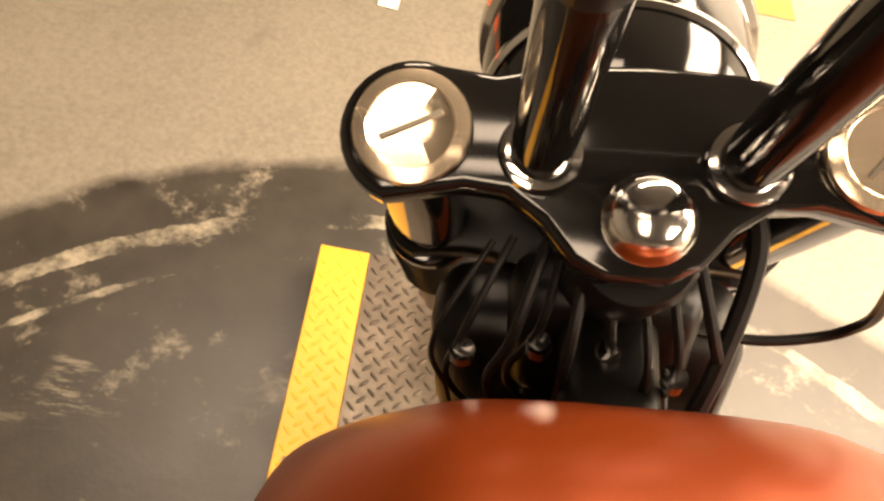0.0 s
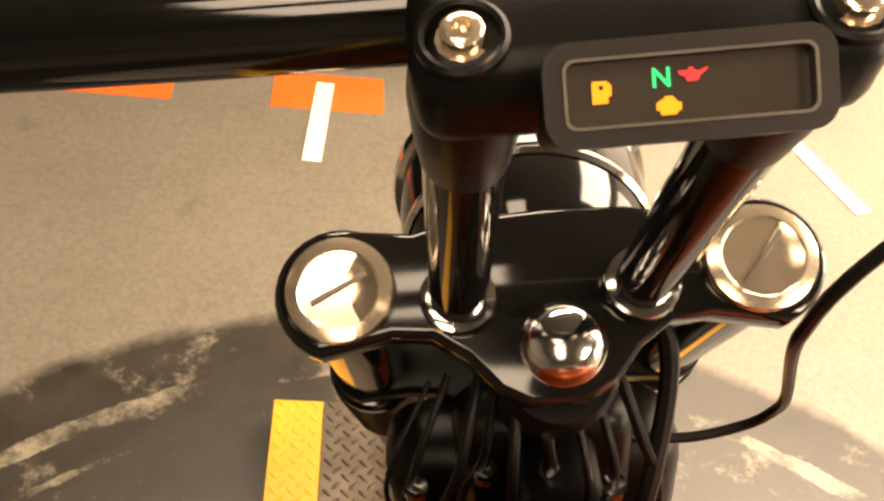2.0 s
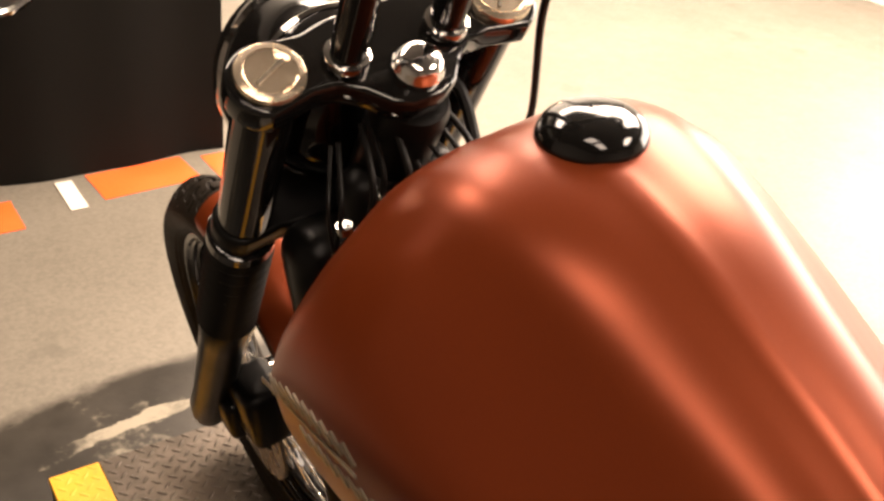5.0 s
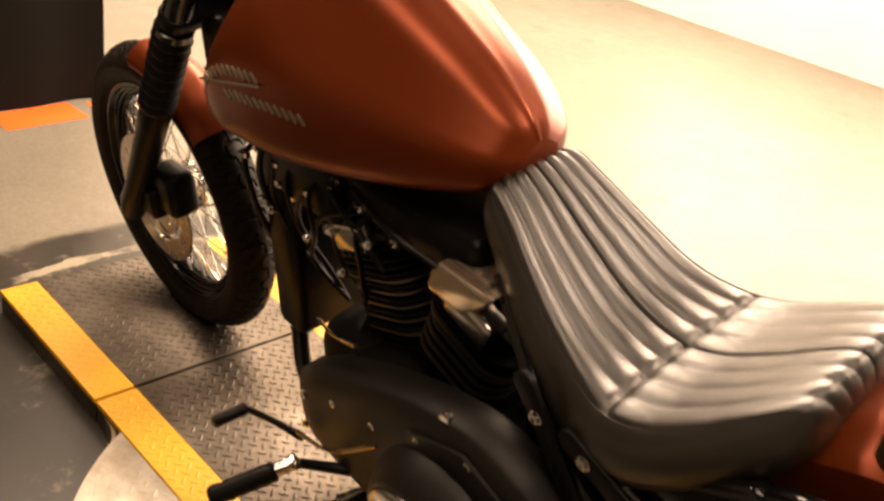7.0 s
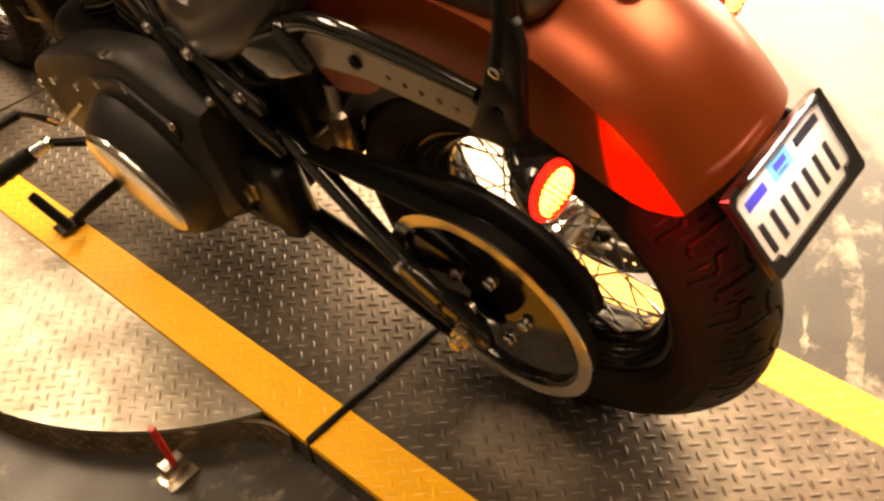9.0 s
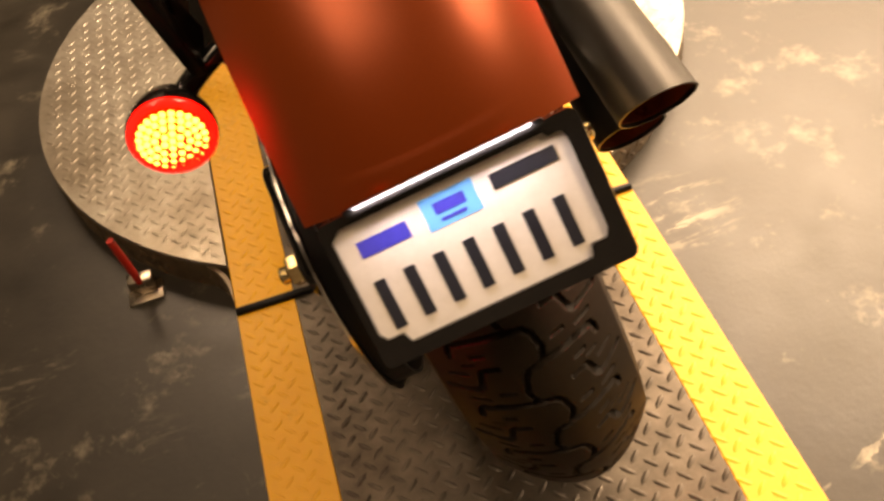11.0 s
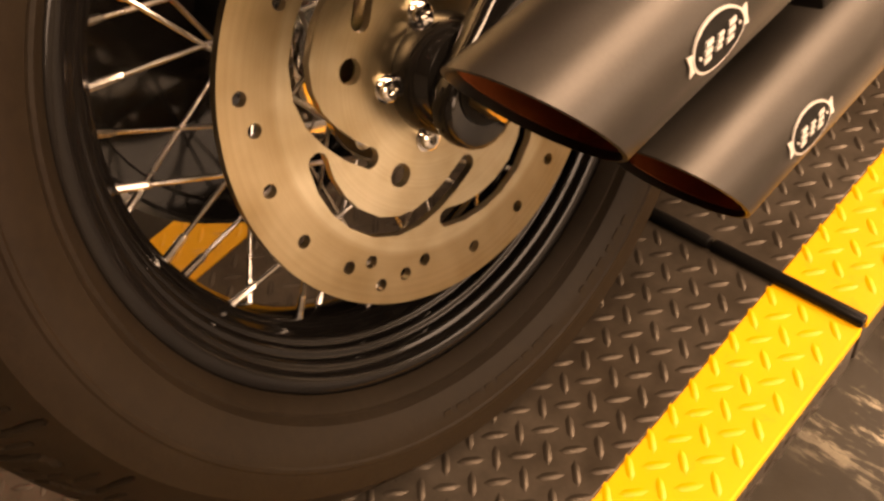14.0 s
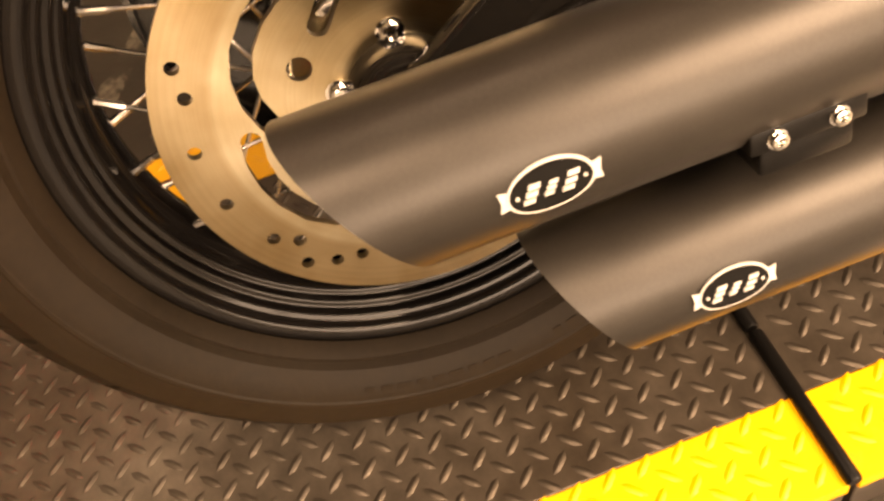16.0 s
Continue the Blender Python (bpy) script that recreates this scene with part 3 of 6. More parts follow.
# tread of one pitch: lines of (across, along), half width and depth; the other side is half a pitch on
TREAD_LINES = (
    ([(0.1, 0.1), (0.3, 0.075), (0.5, 0.09), (0.7, 0.12), (0.73, 0.15), (0.755, 0.27)], 0.0021, 1.0),
    ([(0.34, 0.5), (0.5, 0.5), (0.53, 0.54), (0.58, 0.74), (0.63, 0.79), (0.92, 0.76)], 0.002, 1.0),
    ([(0.1, 0.1), (-0.06, 0.13), (-0.12, 0.2), (-0.17, 0.42), (-0.1, 0.6)], 0.0021, 1.0),
    ([(0.42, 0.3), (0.55, 0.3)], 0.0012, 0.45), ([(0.66, 0.55), (0.84, 0.54)], 0.0012, 0.45),
    ([(0.3, 0.88), (0.44, 0.88)], 0.0012, 0.45), ([(0.58, 0.96), (0.76, 0.95)], 0.0012, 0.45), ([(0.56, 0.42), (0.68, 0.42)], 0.001, 0.4),
)


def tyre(cx, cy, cz, radius, half, rim_r, pitches, steps, material, parent):
    """A tyre with zigzag grooves and fine sipes cut into its tread."""
    lat = np.linspace(-1, 1, 105)
    tall = 1.04 if half > 0.06 else 0.9
    rim_x = [(0.66, 0.0), (0.73, 0.003), (0.8, 0.0075), (0.798, 0.0098), (0.87, 0.013), (0.94, 0.022), (0.978, 0.031), (0.985, 0.035), (0.998, 0.0362), (0.999, 0.0385), (0.99, 0.04), (0.985, 0.045)]
    side = np.array([(half * f, rim_r + d * tall) for f, d in rim_x])
    drop = (0.0455 if half > 0.06 else 0.031) * np.abs(lat) ** 1.95
    ph = (np.arange(steps) + 0.5) / steps
    long = 2 * math.pi * radius / pitches
    cut = np.zeros((steps, len(lat)))
    for line, wide, deep in TREAD_LINES:
        for sx, shift in ((1, 0.0), (-1, 0.5)):
            for (m0, p0), (m1, p1) in zip(line, line[1:]):
                for wrap in (-1, 0, 1):
                    ax, ay = sx * m0 * half * 1.1, (p0 + shift + wrap) * long
                    bx, by = sx * m1 * half * 1.1, (p1 + shift + wrap) * long
                    gx, gy = np.meshgrid(lat * half * 1.1, ph * long)
                    t = np.clip(((gx - ax) * (bx - ax) + (gy - ay) * (by - ay)) / ((bx - ax) ** 2 + (by - ay) ** 2), 0, 1)
                    d = np.hypot(gx - ax - t * (bx - ax), gy - ay - t * (by - ay))
                    cut = np.maximum(cut, deep * np.clip(2.1 - d / wide * 1.5, 0, 1))
    seg = pitches * steps
    rows = []
    for k in range(seg):
        a = 2 * math.pi * (k + 0.5) / seg
        tread = np.c_[lat * half * 0.94, radius - drop - 0.0058 * cut[k % steps]]
        ring = np.vstack([side * (-1, 1), tread, side[::-1]])
        rows.append(np.c_[cx + ring[:, 0], cy + ring[:, 1] * math.cos(a), cz + ring[:, 1] * math.sin(a)])
    n = len(rows[0])
    k, j = np.meshgrid(np.arange(seg), np.arange(n - 1), indexing="ij")
    nxt = (k + 1) % seg
    faces = np.stack([k * n + j, k * n + j + 1, nxt * n + j + 1, nxt * n + j], -1).reshape(-1, 4)
    me = bpy.data.meshes.new("tyre")
    me.from_pydata(np.vstack(rows).tolist(), [], faces.tolist())
    me.shade_smooth()
    me.set_sharp_from_angle(angle=radians(18))
    me.materials.append(material)
    ob = new("tyre", me)
    ob.parent = parent
    return tagged(ob, "worn black grooved tyre")


def spoked_wheel(name, cx, cy, cz, radius, half, rim_r, rim_half, hub_half, pitches, off=0.0, flange=0.0545):
    """Rim, tyre, hub and 40 laced spokes; off shifts rim and tyre from the hub's middle."""
    h = rim_half
    prof = [(-h, rim_r + 0.008), (-h - 0.002, rim_r + 0.012), (-h - 0.0045, rim_r + 0.011), (-h - 0.005, rim_r + 0.005), (-h - 0.003, rim_r), (-h + 0.002, rim_r - 0.002), (-h + 0.004, rim_r - 0.0068), (-h + 0.008, rim_r - 0.0072), (-h + 0.0112, rim_r - 0.0072), (-h + 0.0122, rim_r - 0.0125), (-h + 0.016, rim_r - 0.0128), (-h + 0.0192, rim_r - 0.0128), (-h + 0.0202, rim_r - 0.0178), (-0.018, rim_r - 0.021), (-0.014, rim_r - 0.026), (0, rim_r - 0.028)]
    prof += [(-x, r) for x, r in prof[-2::-1]]
    for _ in range(2):  # rounds the beads of the rim
        prof = [prof[0]] + [q for (x0, r0), (x1, r1) in zip(prof, prof[1:]) for q in ((0.78 * x0 + 0.22 * x1, 0.78 * r0 + 0.22 * r1), (0.22 * x0 + 0.78 * x1, 0.22 * r0 + 0.78 * r1))] + [prof[-1]]
    wheel = part(name, lathe_x([(cx + off + x, r) for x, r in prof], 96, cy, cz), RIM_BLACK, bike, "black laced wheel with chrome spokes", 25)
    tyre(cx + off, cy, cz, radius, half, rim_r + 0.011, pitches, 40 if half > 0.06 else 20, RUBBER, wheel)
    hp = [(-hub_half, 0.0), (-hub_half, 0.03), (-hub_half + 0.008, 0.034), (-hub_half + 0.01, flange - 0.003), (-hub_half + 0.0118, flange), (-hub_half + 0.0172, flange), (-hub_half + 0.019, flange - 0.003), (-hub_half + 0.0195, flange - 0.012), (-hub_half + 0.023, 0.04), (-hub_half + 0.027, 0.035), (-0.012, 0.033)]
    hp += [(-x, r) for x, r in hp[::-1]]
    part("hub", lathe_x([(cx + x, r) for x, r in hp], 40, cy, cz), CHROME, wheel, "polished wheel hub", 30)
    r_in, r_out = flange - 0.007, rim_r - 0.024
    meshes = []
    for side in (-1, 1):
        for turn in (-1, 1):
            a = Vector((side * (hub_half - 0.0145), r_in * math.cos(turn * 0.95), r_in * math.sin(turn * 0.95)))
            b = Vector((off + side * 0.009, r_out, 0))
            d = (b - a).normalized()
            bm = joined(tube([a, b], 0.0016, 8, 1), turned([(0, 0.002), (0.002, 0.0027), (0.016, 0.0029), (0.021, 0.0035)], b - d * 0.021, d, 8))
            ob = part("spoke", bm, SPOKE, wheel)
            meshes.append(ob)
    for k in range(40):
        src = meshes[(k % 2) * 2 + (k // 2) % 2]
        ob = src if k < 4 else None
        m = Matrix.Translation((cx, cy, cz)) @ Matrix.Rotation(2 * math.pi * k / 40, 4, "X")
        if ob is None:
            ob = src.copy()
            scene.collection.objects.link(ob)
        ob.parent = wheel
        ob.matrix_basis = m
    return wheel


def disc_shape(outer, inner, slots=True):
    """Outline and holes of a drilled and slotted brake disc."""
    holes = [circle2(0, 0, inner, 40)]
    for k in range(5):
        a0 = 2 * math.pi * k / 5 + radians(106)
        rot = lambda pts, a=a0: [(x * math.cos(a) - y * math.sin(a), x * math.sin(a) + y * math.cos(a)) for x, y in pts]

        def pol(r, deg):
            return (r * math.cos(radians(deg)), r * math.sin(radians(deg)))

        v = [pol(0.094, 0), pol(0.0965, 9), pol(0.098, 18), pol(0.0985, 27), pol(0.0975, 38), pol(0.094, 48), pol(0.0885, 57), pol(0.081, 66), pol(0.0735, 76), pol(0.066, 88)]
        holes.append(rot(fat_line(v, 0.0125)))
        holes.append(rot(circle2(*pol(0.064, 40), 0.0074, 18)))
    # drillings of the friction band, in staggered groups
    for r, deg in ((0.1165, 129), (0.1315, 152), (0.1245, 160), (0.126, 176), (0.1265, 194), (0.1255, 212), (0.1185, 219), (0.132, 225), (0.125, 233), (0.118, 240), (0.125, 260), (0.1255, 280),
                   (0.1255, 298), (0.1185, 305), (0.132, 311), (0.125, 330), (0.126, 348), (0.1255, 6), (0.1185, 13), (0.132, 20), (0.125, 38), (0.126, 56), (0.1255, 74), (0.132, 81), (0.125, 100), (0.1185, 115)):
        holes.append(circle2(r * math.cos(radians(deg)), r * math.sin(radians(deg)), 0.0042, 16))
    return circle2(0, 0, outer, 120), holes


TO_X = Matrix(((0, 0, 1, 0), (1, 0, 0, 0), (0, 1, 0, 0), (0, 0, 0, 1)))

rear_wheel = spoked_wheel("rear_wheel", 0, RY, RZ, RR, 0.0795, 0.2055, 0.0475, 0.056, 27, -0.007, 0.064)
o, h = disc_shape(0.1443, 0.026)
disc = part("brake_disc", moved(cut_sheet(o, h, 0.0055), Matrix.Translation((0.0685, RY, RZ)) @ TO_X), DISC_STEEL, rear_wheel, "drilled and slotted steel brake disc", 30)
for k in range(5):
    a = 2 * math.pi * k / 5 + radians(160)
    part("disc_bolt", bolt((0.0712, RY + 0.039 * math.cos(a), RZ + 0.039 * math.sin(a)), (1, 0, 0), 0.0068, 0.006), CHROME, rear_wheel, "zinc-plated disc bolt")
part("axle_boss", lathe_x([(0.06, 0.033), (0.072, 0.036), (0.088, 0.034), (0.095, 0.029), (0.095, 0.0)], 40, RY, RZ), GLOSS_BLACK, rear_wheel, "gloss black axle boss")
for k, (deg, wd) in enumerate([(248 + 3.1 * q, 0.0035 + 0.0012 * (q * 7 % 3)) for q in range(9)] + [(283 + 3.0 * q, 0.0032 + 0.001 * (q * 5 % 3)) for q in range(6)]):
    a = radians(deg)
    m = Matrix.Translation((0.0696, RY + 0.246 * math.cos(a), RZ + 0.246 * math.sin(a))) @ Matrix.Rotation(a + math.pi / 2, 4, "X") @ Matrix.Rotation(radians(-10), 4, "Y")
    part("raised_letter", moved(rbox(-0.002, 0.0004, -wd, wd, -0.004, 0.004, 0.0003, 1), m), RUBBER, rear_wheel)
PX = -0.143
part("belt_pulley", joined(lathe_x([(PX + 0.012, 0.139), (PX + 0.012, 0.152), (PX - 0.012, 0.152), (PX - 0.012, 0.139), (PX - 0.008, 0.137), (PX + 0.008, 0.137)], 80, RY, RZ, closed=True),
     lathe_x([(PX + 0.004, 0.03), (PX + 0.004, 0.138), (PX - 0.004, 0.138), (PX - 0.006, 0.06), (PX - 0.012, 0.03)], 60, RY, RZ, closed=True), lathe_x([(-0.06, 0.04), (PX, 0.045)], 40, RY, RZ)), GLOSS_BLACK, rear_wheel, "black belt pulley")
part("pulley_ring", lathe_x([(PX - 0.0125, 0.145), (PX - 0.0125, 0.163), (PX - 0.0155, 0.163), (PX - 0.0155, 0.145)], 80, RY, RZ, closed=True), POLISHED, rear_wheel, "machined silver pulley ring")
for k in range(5):
    a = 2 * math.pi * k / 5 + 0.5
    part("pulley_bolt", bolt((PX - 0.007, RY + 0.06 * math.cos(a), RZ + 0.06 * math.sin(a)), (-1, 0, 0), 0.0085, 0.01), CHROME, rear_wheel, "chrome pulley bolt")

front_wheel = spoked_wheel("front_wheel", FX, FY, FZ, FR, 0.052, 0.243, 0.032, 0.05, 34)
o, h = disc_shape(0.146, 0.03)
part("brake_disc", moved(cut_sheet(o, h, 0.005), Matrix.Translation((FX - 0.058, FY, FZ)) @ TO_X), STEEL, front_wheel, "drilled steel brake disc", 30)

# ---- fuel tank
TANK = [(0.7, 0.035, 0.838, 0.805), (0.71, 0.062, 0.858, 0.79), (0.735, 0.09, 0.882, 0.775), (0.79, 0.122, 0.922, 0.76), (0.88, 0.156, 0.972, 0.74), (0.98, 0.184, 1.02, 0.722), (1.07, 0.198, 1.033, 0.71), (1.135, 0.2, 1.01, 0.706), (1.188, 0.198, 0.948, 0.706), (1.226, 0.186, 0.872, 0.71), (1.257, 0.167, 0.81, 0.722), (1.274, 0.132, 0.777, 0.74)]
TANK_X = 0.008


# half section from the ridge down: share of the way, of the half width and of the height
TANK_SECTION = [(0.0, 0.0, 1.0), (0.08, 0.2, 0.99), (0.16, 0.42, 0.935), (0.24, 0.62, 0.812), (0.32, 0.8, 0.694), (0.39, 0.94, 0.6), (0.44, 0.99, 0.53), (0.5, 1.0, 0.43), (0.58, 0.985, 0.25), (0.66, 0.93, 0.1), (0.74, 0.8, 0.025), (0.85, 0.5, 0.0), (1.0, 0.0, 0.0)]


def tank_point(y, a):
    w, top, low = interp(TANK, y)
    c, s = math.cos(a), math.sin(a)
    q = 0.5 - math.asin(max(-1.0, min(1.0, s))) / math.pi
    fx, fz = interp(TANK_SECTION, q)
    if s > 0:  # fuller shoulders towards the steering head
        fz += 0.085 * min(1.0, max(0.0, (y - 0.9) / 0.15)) ** 1.5 * math.sin(math.pi * min(1.0, fx ** 2.2))
    x, z = math.copysign(w * fx, c), low + (top - low) * fz
    if s > 0:
        z += 0.003 * max(0.0, 1 - fx / 0.12) * min(1.0, max(0.0, (1.06 - y) / 0.06))
    return (x + TANK_X, y, z)


ys = [0.7 + (1.274 - 0.7) * (0.5 - 0.5 * math.cos(math.pi * k / 40)) for k in range(41)]
tank = part("fuel_tank", skin([[tank_point(y, 2 * math.pi * j / 96) for j in range(96)] for y in ys]), PAINT, bike, "satin copper painted steel fuel tank", 50)
part("filler_cap", turned([(0, 0.0375), (0.003, 0.0392), (0.008, 0.0388), (0.012, 0.037), (0.017, 0.0337), (0.021, 0.028), (0.0235, 0.02), (0.025, 0.01), (0.0252, 0.001)], (0.026, 1.062, 1.0255), (0.06, 0.02, 1), 48), GLOSS_BLACK, tank, "gloss black domed fuel cap")
# raised badge of slanted bars on each side, drawn as plain shapes


def on_tank(y, a):
    """A frame lying on the tank's skin: along it, up it, out of it."""
    p = Vector(tank_point(y, a))
    u = (Vector(tank_point(y + 0.003, a)) - p).normalized()
    v = (Vector(tank_point(y, a + 0.01)) - p).normalized()
    n = u.cross(v).normalized()
    if n.x * p.x < 0:
        n = -n
    v = n.cross(u)
    return Matrix(((u.x, v.x, n.x, p.x), (u.y, v.y, n.y, p.y), (u.z, v.z, n.z, p.z), (0, 0, 0, 1)))


for sx in (-1, 1):
    ang = math.pi + 0.03 if sx < 0 else -0.03
    badge = part("tank_badge", moved(rbox(-0.088, 0.088, -0.002, 0.002, -0.001, 0.001, 0.0006, 1), on_tank(1.125, ang) @ Matrix.Rotation(0.02, 4, "X")), PEWTER, tank, "pewter badge of slanted raised bars")
    for row, (da, y0, n) in enumerate(((-0.07, 1.215, 12), (0.11, 1.13, 12))):
        for k in range(n):
            ang = math.pi + da if sx < 0 else -da
            part("badge_bar", moved(rbox(-0.0035, 0.0035, -0.0095, 0.0095, -0.001, 0.0016, 0.0007, 1), on_tank(y0 - 0.0145 * k, ang) @ Matrix.Rotation(0.7, 4, "Z")), PEWTER, badge)

# ---- seats
SEAT = [(0.222, 0.1, 0.768, 0.725), (0.232, 0.122, 0.79, 0.71), (0.248, 0.134, 0.793, 0.69), (0.28, 0.15, 0.772, 0.66), (0.33, 0.168, 0.732, 0.62), (0.39, 0.176, 0.692, 0.585), (0.45, 0.17, 0.676, 0.57), (0.52, 0.146, 0.694, 0.58), (0.6, 0.122, 0.745, 0.63), (0.66, 0.1, 0.79, 0.69), (0.7, 0.088, 0.812, 0.74), (0.712, 0.074, 0.806, 0.765)]


def seat_ring(y, keys, channels, depth, crown, side_pow=3.0):
    w, top, low = interp(keys, y)
    ring = []
    n = 96
    for k in range(n + 1):
        s = -1 + 2 * k / n
        a = abs(s)
        fall = crown * a ** 2.2 + (top - low) * 0.2 * max(0.0, (a - 0.84) / 0.16) ** 2.0
        u = (s / 0.9 * 0.5 + 0.5) * channels
        roll = depth * (abs(math.sin(math.pi * u)) ** 0.4 - 1) if a < 0.9 else 0.0
        ring.append((s * w, y, top - fall + roll))
    e = ring[-1][2]
    for f, o in ((0.3, 1.035), (0.6, 1.02), (0.85, 0.98), (1.0, 0.9)):
        ring.append((w * o, y, e + (low - e) * f))
    for f, o in ((1.0, 0.9), (0.85, 0.98), (0.6, 1.02), (0.3, 1.035)):
        ring.append((-w * o, y, e + (low - e) * f))
    return ring


def seat_rings(y0, y1, keys, channels, depth, crown, n, waist=None):
    out = []
    for k in range(n + 1):
        y = y0 + (y1 - y0) * k / n
        dp = depth
        out.append(seat_ring(y, keys, channels, dp, crown))
        if waist and abs(y - waist) < 0.006:
            out[-1] = [(x, yy, z - 0.006 if j <= 96 and abs(j - 48) < 43 else z) for j, (x, yy, z) in enumerate(out[-1])]
    return out


seat = part("rider_seat", skin(seat_rings(0.222, 0.712, SEAT, 8, 0.008, 0.009, 64, 0.435)), LEATHER, bike, "black tuck-and-roll vinyl solo seat", 60)
PAD = [(-0.085, 0.07, 0.812, 0.772), (-0.076, 0.085, 0.833, 0.764), (-0.05, 0.092, 0.845, 0.755), (0.05, 0.098, 0.847, 0.746), (0.13, 0.098, 0.838, 0.74), (0.165, 0.092, 0.822, 0.736), (0.18, 0.08, 0.798, 0.742)]
pad = part("passenger_seat", skin(seat_rings(-0.085, 0.18, PAD, 5, 0.0075, 0.016, 48)), LEATHER, bike, "black tuck-and-roll vinyl passenger pad", 60)
# ---- rear fender: a crowned channel on an arc
FCY, FCZ, FRAD = 0.05, 0.395, 0.395


def fender_ring(a, cy, cz, rad, half, skirt, thick):
    prof = []
    for k in range(25):
        s = -1 + 2 * k / 24
        prof.append((s * half, rad - 0.028 * abs(s) ** 2.5))
    prof = [(-half, rad - 0.028 - skirt)] + prof + [(half, rad - 0.028 - skirt)]
    inner = [(x * 0.965, r - thick) for x, r in prof[::-1]]
    inner[0], inner[-1] = (prof[-1][0] - 0.003, prof[-1][1]), (prof[0][0] + 0.003, prof[0][1])
    ca, sa = math.cos(a), math.sin(a)
    return [(x, cy + r * ca, cz + r * sa) for x, r in prof + inner]


def fender_skirt(u):
    # deep over the wheel, rounded off towards the rear edge
    if u < 0.4:
        return math.sin(math.pi * (0.25 + 0.625 * u))
    return max(0.0, 1 - (max(0.0, u - 0.6) / 0.4) ** 2.6) ** 0.5


fender = part("rear_fender", skin([fender_ring(radians(38 + 106 * k / 56), FCY, FCZ, FRAD, 0.1, 0.012 + 0.09 * fender_skirt(k / 56) + 0.052 * math.exp(-((k / 56 - 0.12) / 0.2) ** 2), 0.003) for k in range(57)]), PAINT, bike, "satin copper painted rear fender", 50)
ff = part("front_fender", skin([[(x + FX, y, z) for x, y, z in fender_ring(radians(88 + 47 * k / 48), FY, FZ, 0.348, 0.053, 0.016, 0.003)] for k in range(49)]), PAINT, bike, "satin copper painted front fender", 50)
for sx in (-1, 1):
    part("fender_stay", tube([(FX + sx * 0.062, FY - 0.09, FZ + 0.3), (FX + sx * 0.074, FY - 0.1, FZ + 0.2), (FX + sx * 0.08, FY - 0.06, FZ + 0.1)], 0.006, 8), SATIN_BLACK, ff)

# ---- fender struts with a row of holes, sissy bar uprights
for sx in (-1, 1):
    outline = [(0.2, 0.702), (0.228, 0.668), (0.212, 0.641), (0.17, 0.65), (0.124, 0.657), (-0.03, 0.656), (-0.044, 0.664), (-0.046, 0.69), (-0.03, 0.7), (0.15, 0.705)]
    holes = [circle2(0.133, 0.679, 0.009, 16)] + [circle2(0.085 - 0.0242 * k, 0.6765 - 0.0004 * k, 0.004, 14) for k in range(5)]
    strut = part("fender_strut", moved(cut_sheet(outline[::-1], holes, 0.006), Matrix.Translation((sx * 0.139, 0, 0)) @ TO_X), STRUT_STEEL, bike, "grey metal fender strut with round holes", 30)
    part("strut_bolt", bolt((sx * 0.14, 0.133, 0.679), (sx, 0, 0), 0.009, 0.007), SATIN_BLACK, strut)
    part("strut_cover", tube([(sx * 0.135, 0.3, 0.625), (sx * 0.14, 0.25, 0.678), (sx * 0.142, 0.18, 0.714), (sx * 0.142, 0.06, 0.718), (sx * 0.14, -0.045, 0.71)], [0.012, 0.0125, 0.012, 0.011, 0.008], 14), GLOSS_BLACK, strut, "gloss black fender rail")
    up = [(y + 0.04, z) for y, z in ((-0.06, 0.645), (-0.134, 0.652), (-0.142, 0.72), (-0.152, 0.79), (-0.149, 0.815), (-0.138, 0.824), (-0.124, 0.815), (-0.105, 0.76), (-0.085, 0.7))]
    bracket = part("sissy_bar_bracket", moved(cut_sheet(up, [circle2(-0.07, 0.7, 0.006, 12), circle2(-0.078, 0.755, 0.005, 12)], 0.012, 0.003), Matrix.Translation((sx * 0.137, 0, 0)) @ TO_X), SATIN_BLACK, bike, "satin black backrest side bracket", 30)
    part("upright", tube([(sx * 0.137, -0.075, 0.745), (sx * 0.137, -0.095, 0.82), (sx * 0.137, -0.106, 0.89), (sx * 0.136, -0.122, 0.96)], [0.012, 0.0115, 0.0085, 0.0075], 12, 8, 0.6), SATIN_BLACK, bracket)
    part("bracket_bolt", bolt((sx * 0.142, -0.078, 0.755), (sx, 0, 0), 0.007, 0.006), CHROME, bracket)
part("sissy_bar_hoop", tube([(-0.136, -0.122, 0.96), (-0.13, -0.132, 1.0), (-0.08, -0.138, 1.03), (0.08, -0.138, 1.03), (0.13, -0.132, 1.0), (0.136, -0.122, 0.96)], 0.0075, 12), SATIN_BLACK, bike, "satin black backrest hoop")
# rounded seat tab with a chrome knob on the fender behind the pad
TAB = Matrix.Translation((0.02, -0.1, 0.77)) @ Matrix.Rotation(radians(20), 4, "X")
tab = part("seat_tab", moved(cut_sheet(fat_line([(0, 0.06), (0, -0.022)], 0.034, 10), [], 0.006, 0.0015), TAB), SATIN_BLACK, bike, "black seat mounting tab")
part("knob", moved(turned([(0, 0.0115), (0.002, 0.012), (0.01, 0.0118), (0.0125, 0.0095), (0.013, 0.001)], (0, -0.02, 0.003), (0, 0, 1), 24), TAB), CHROME, tab, "chrome seat knob")

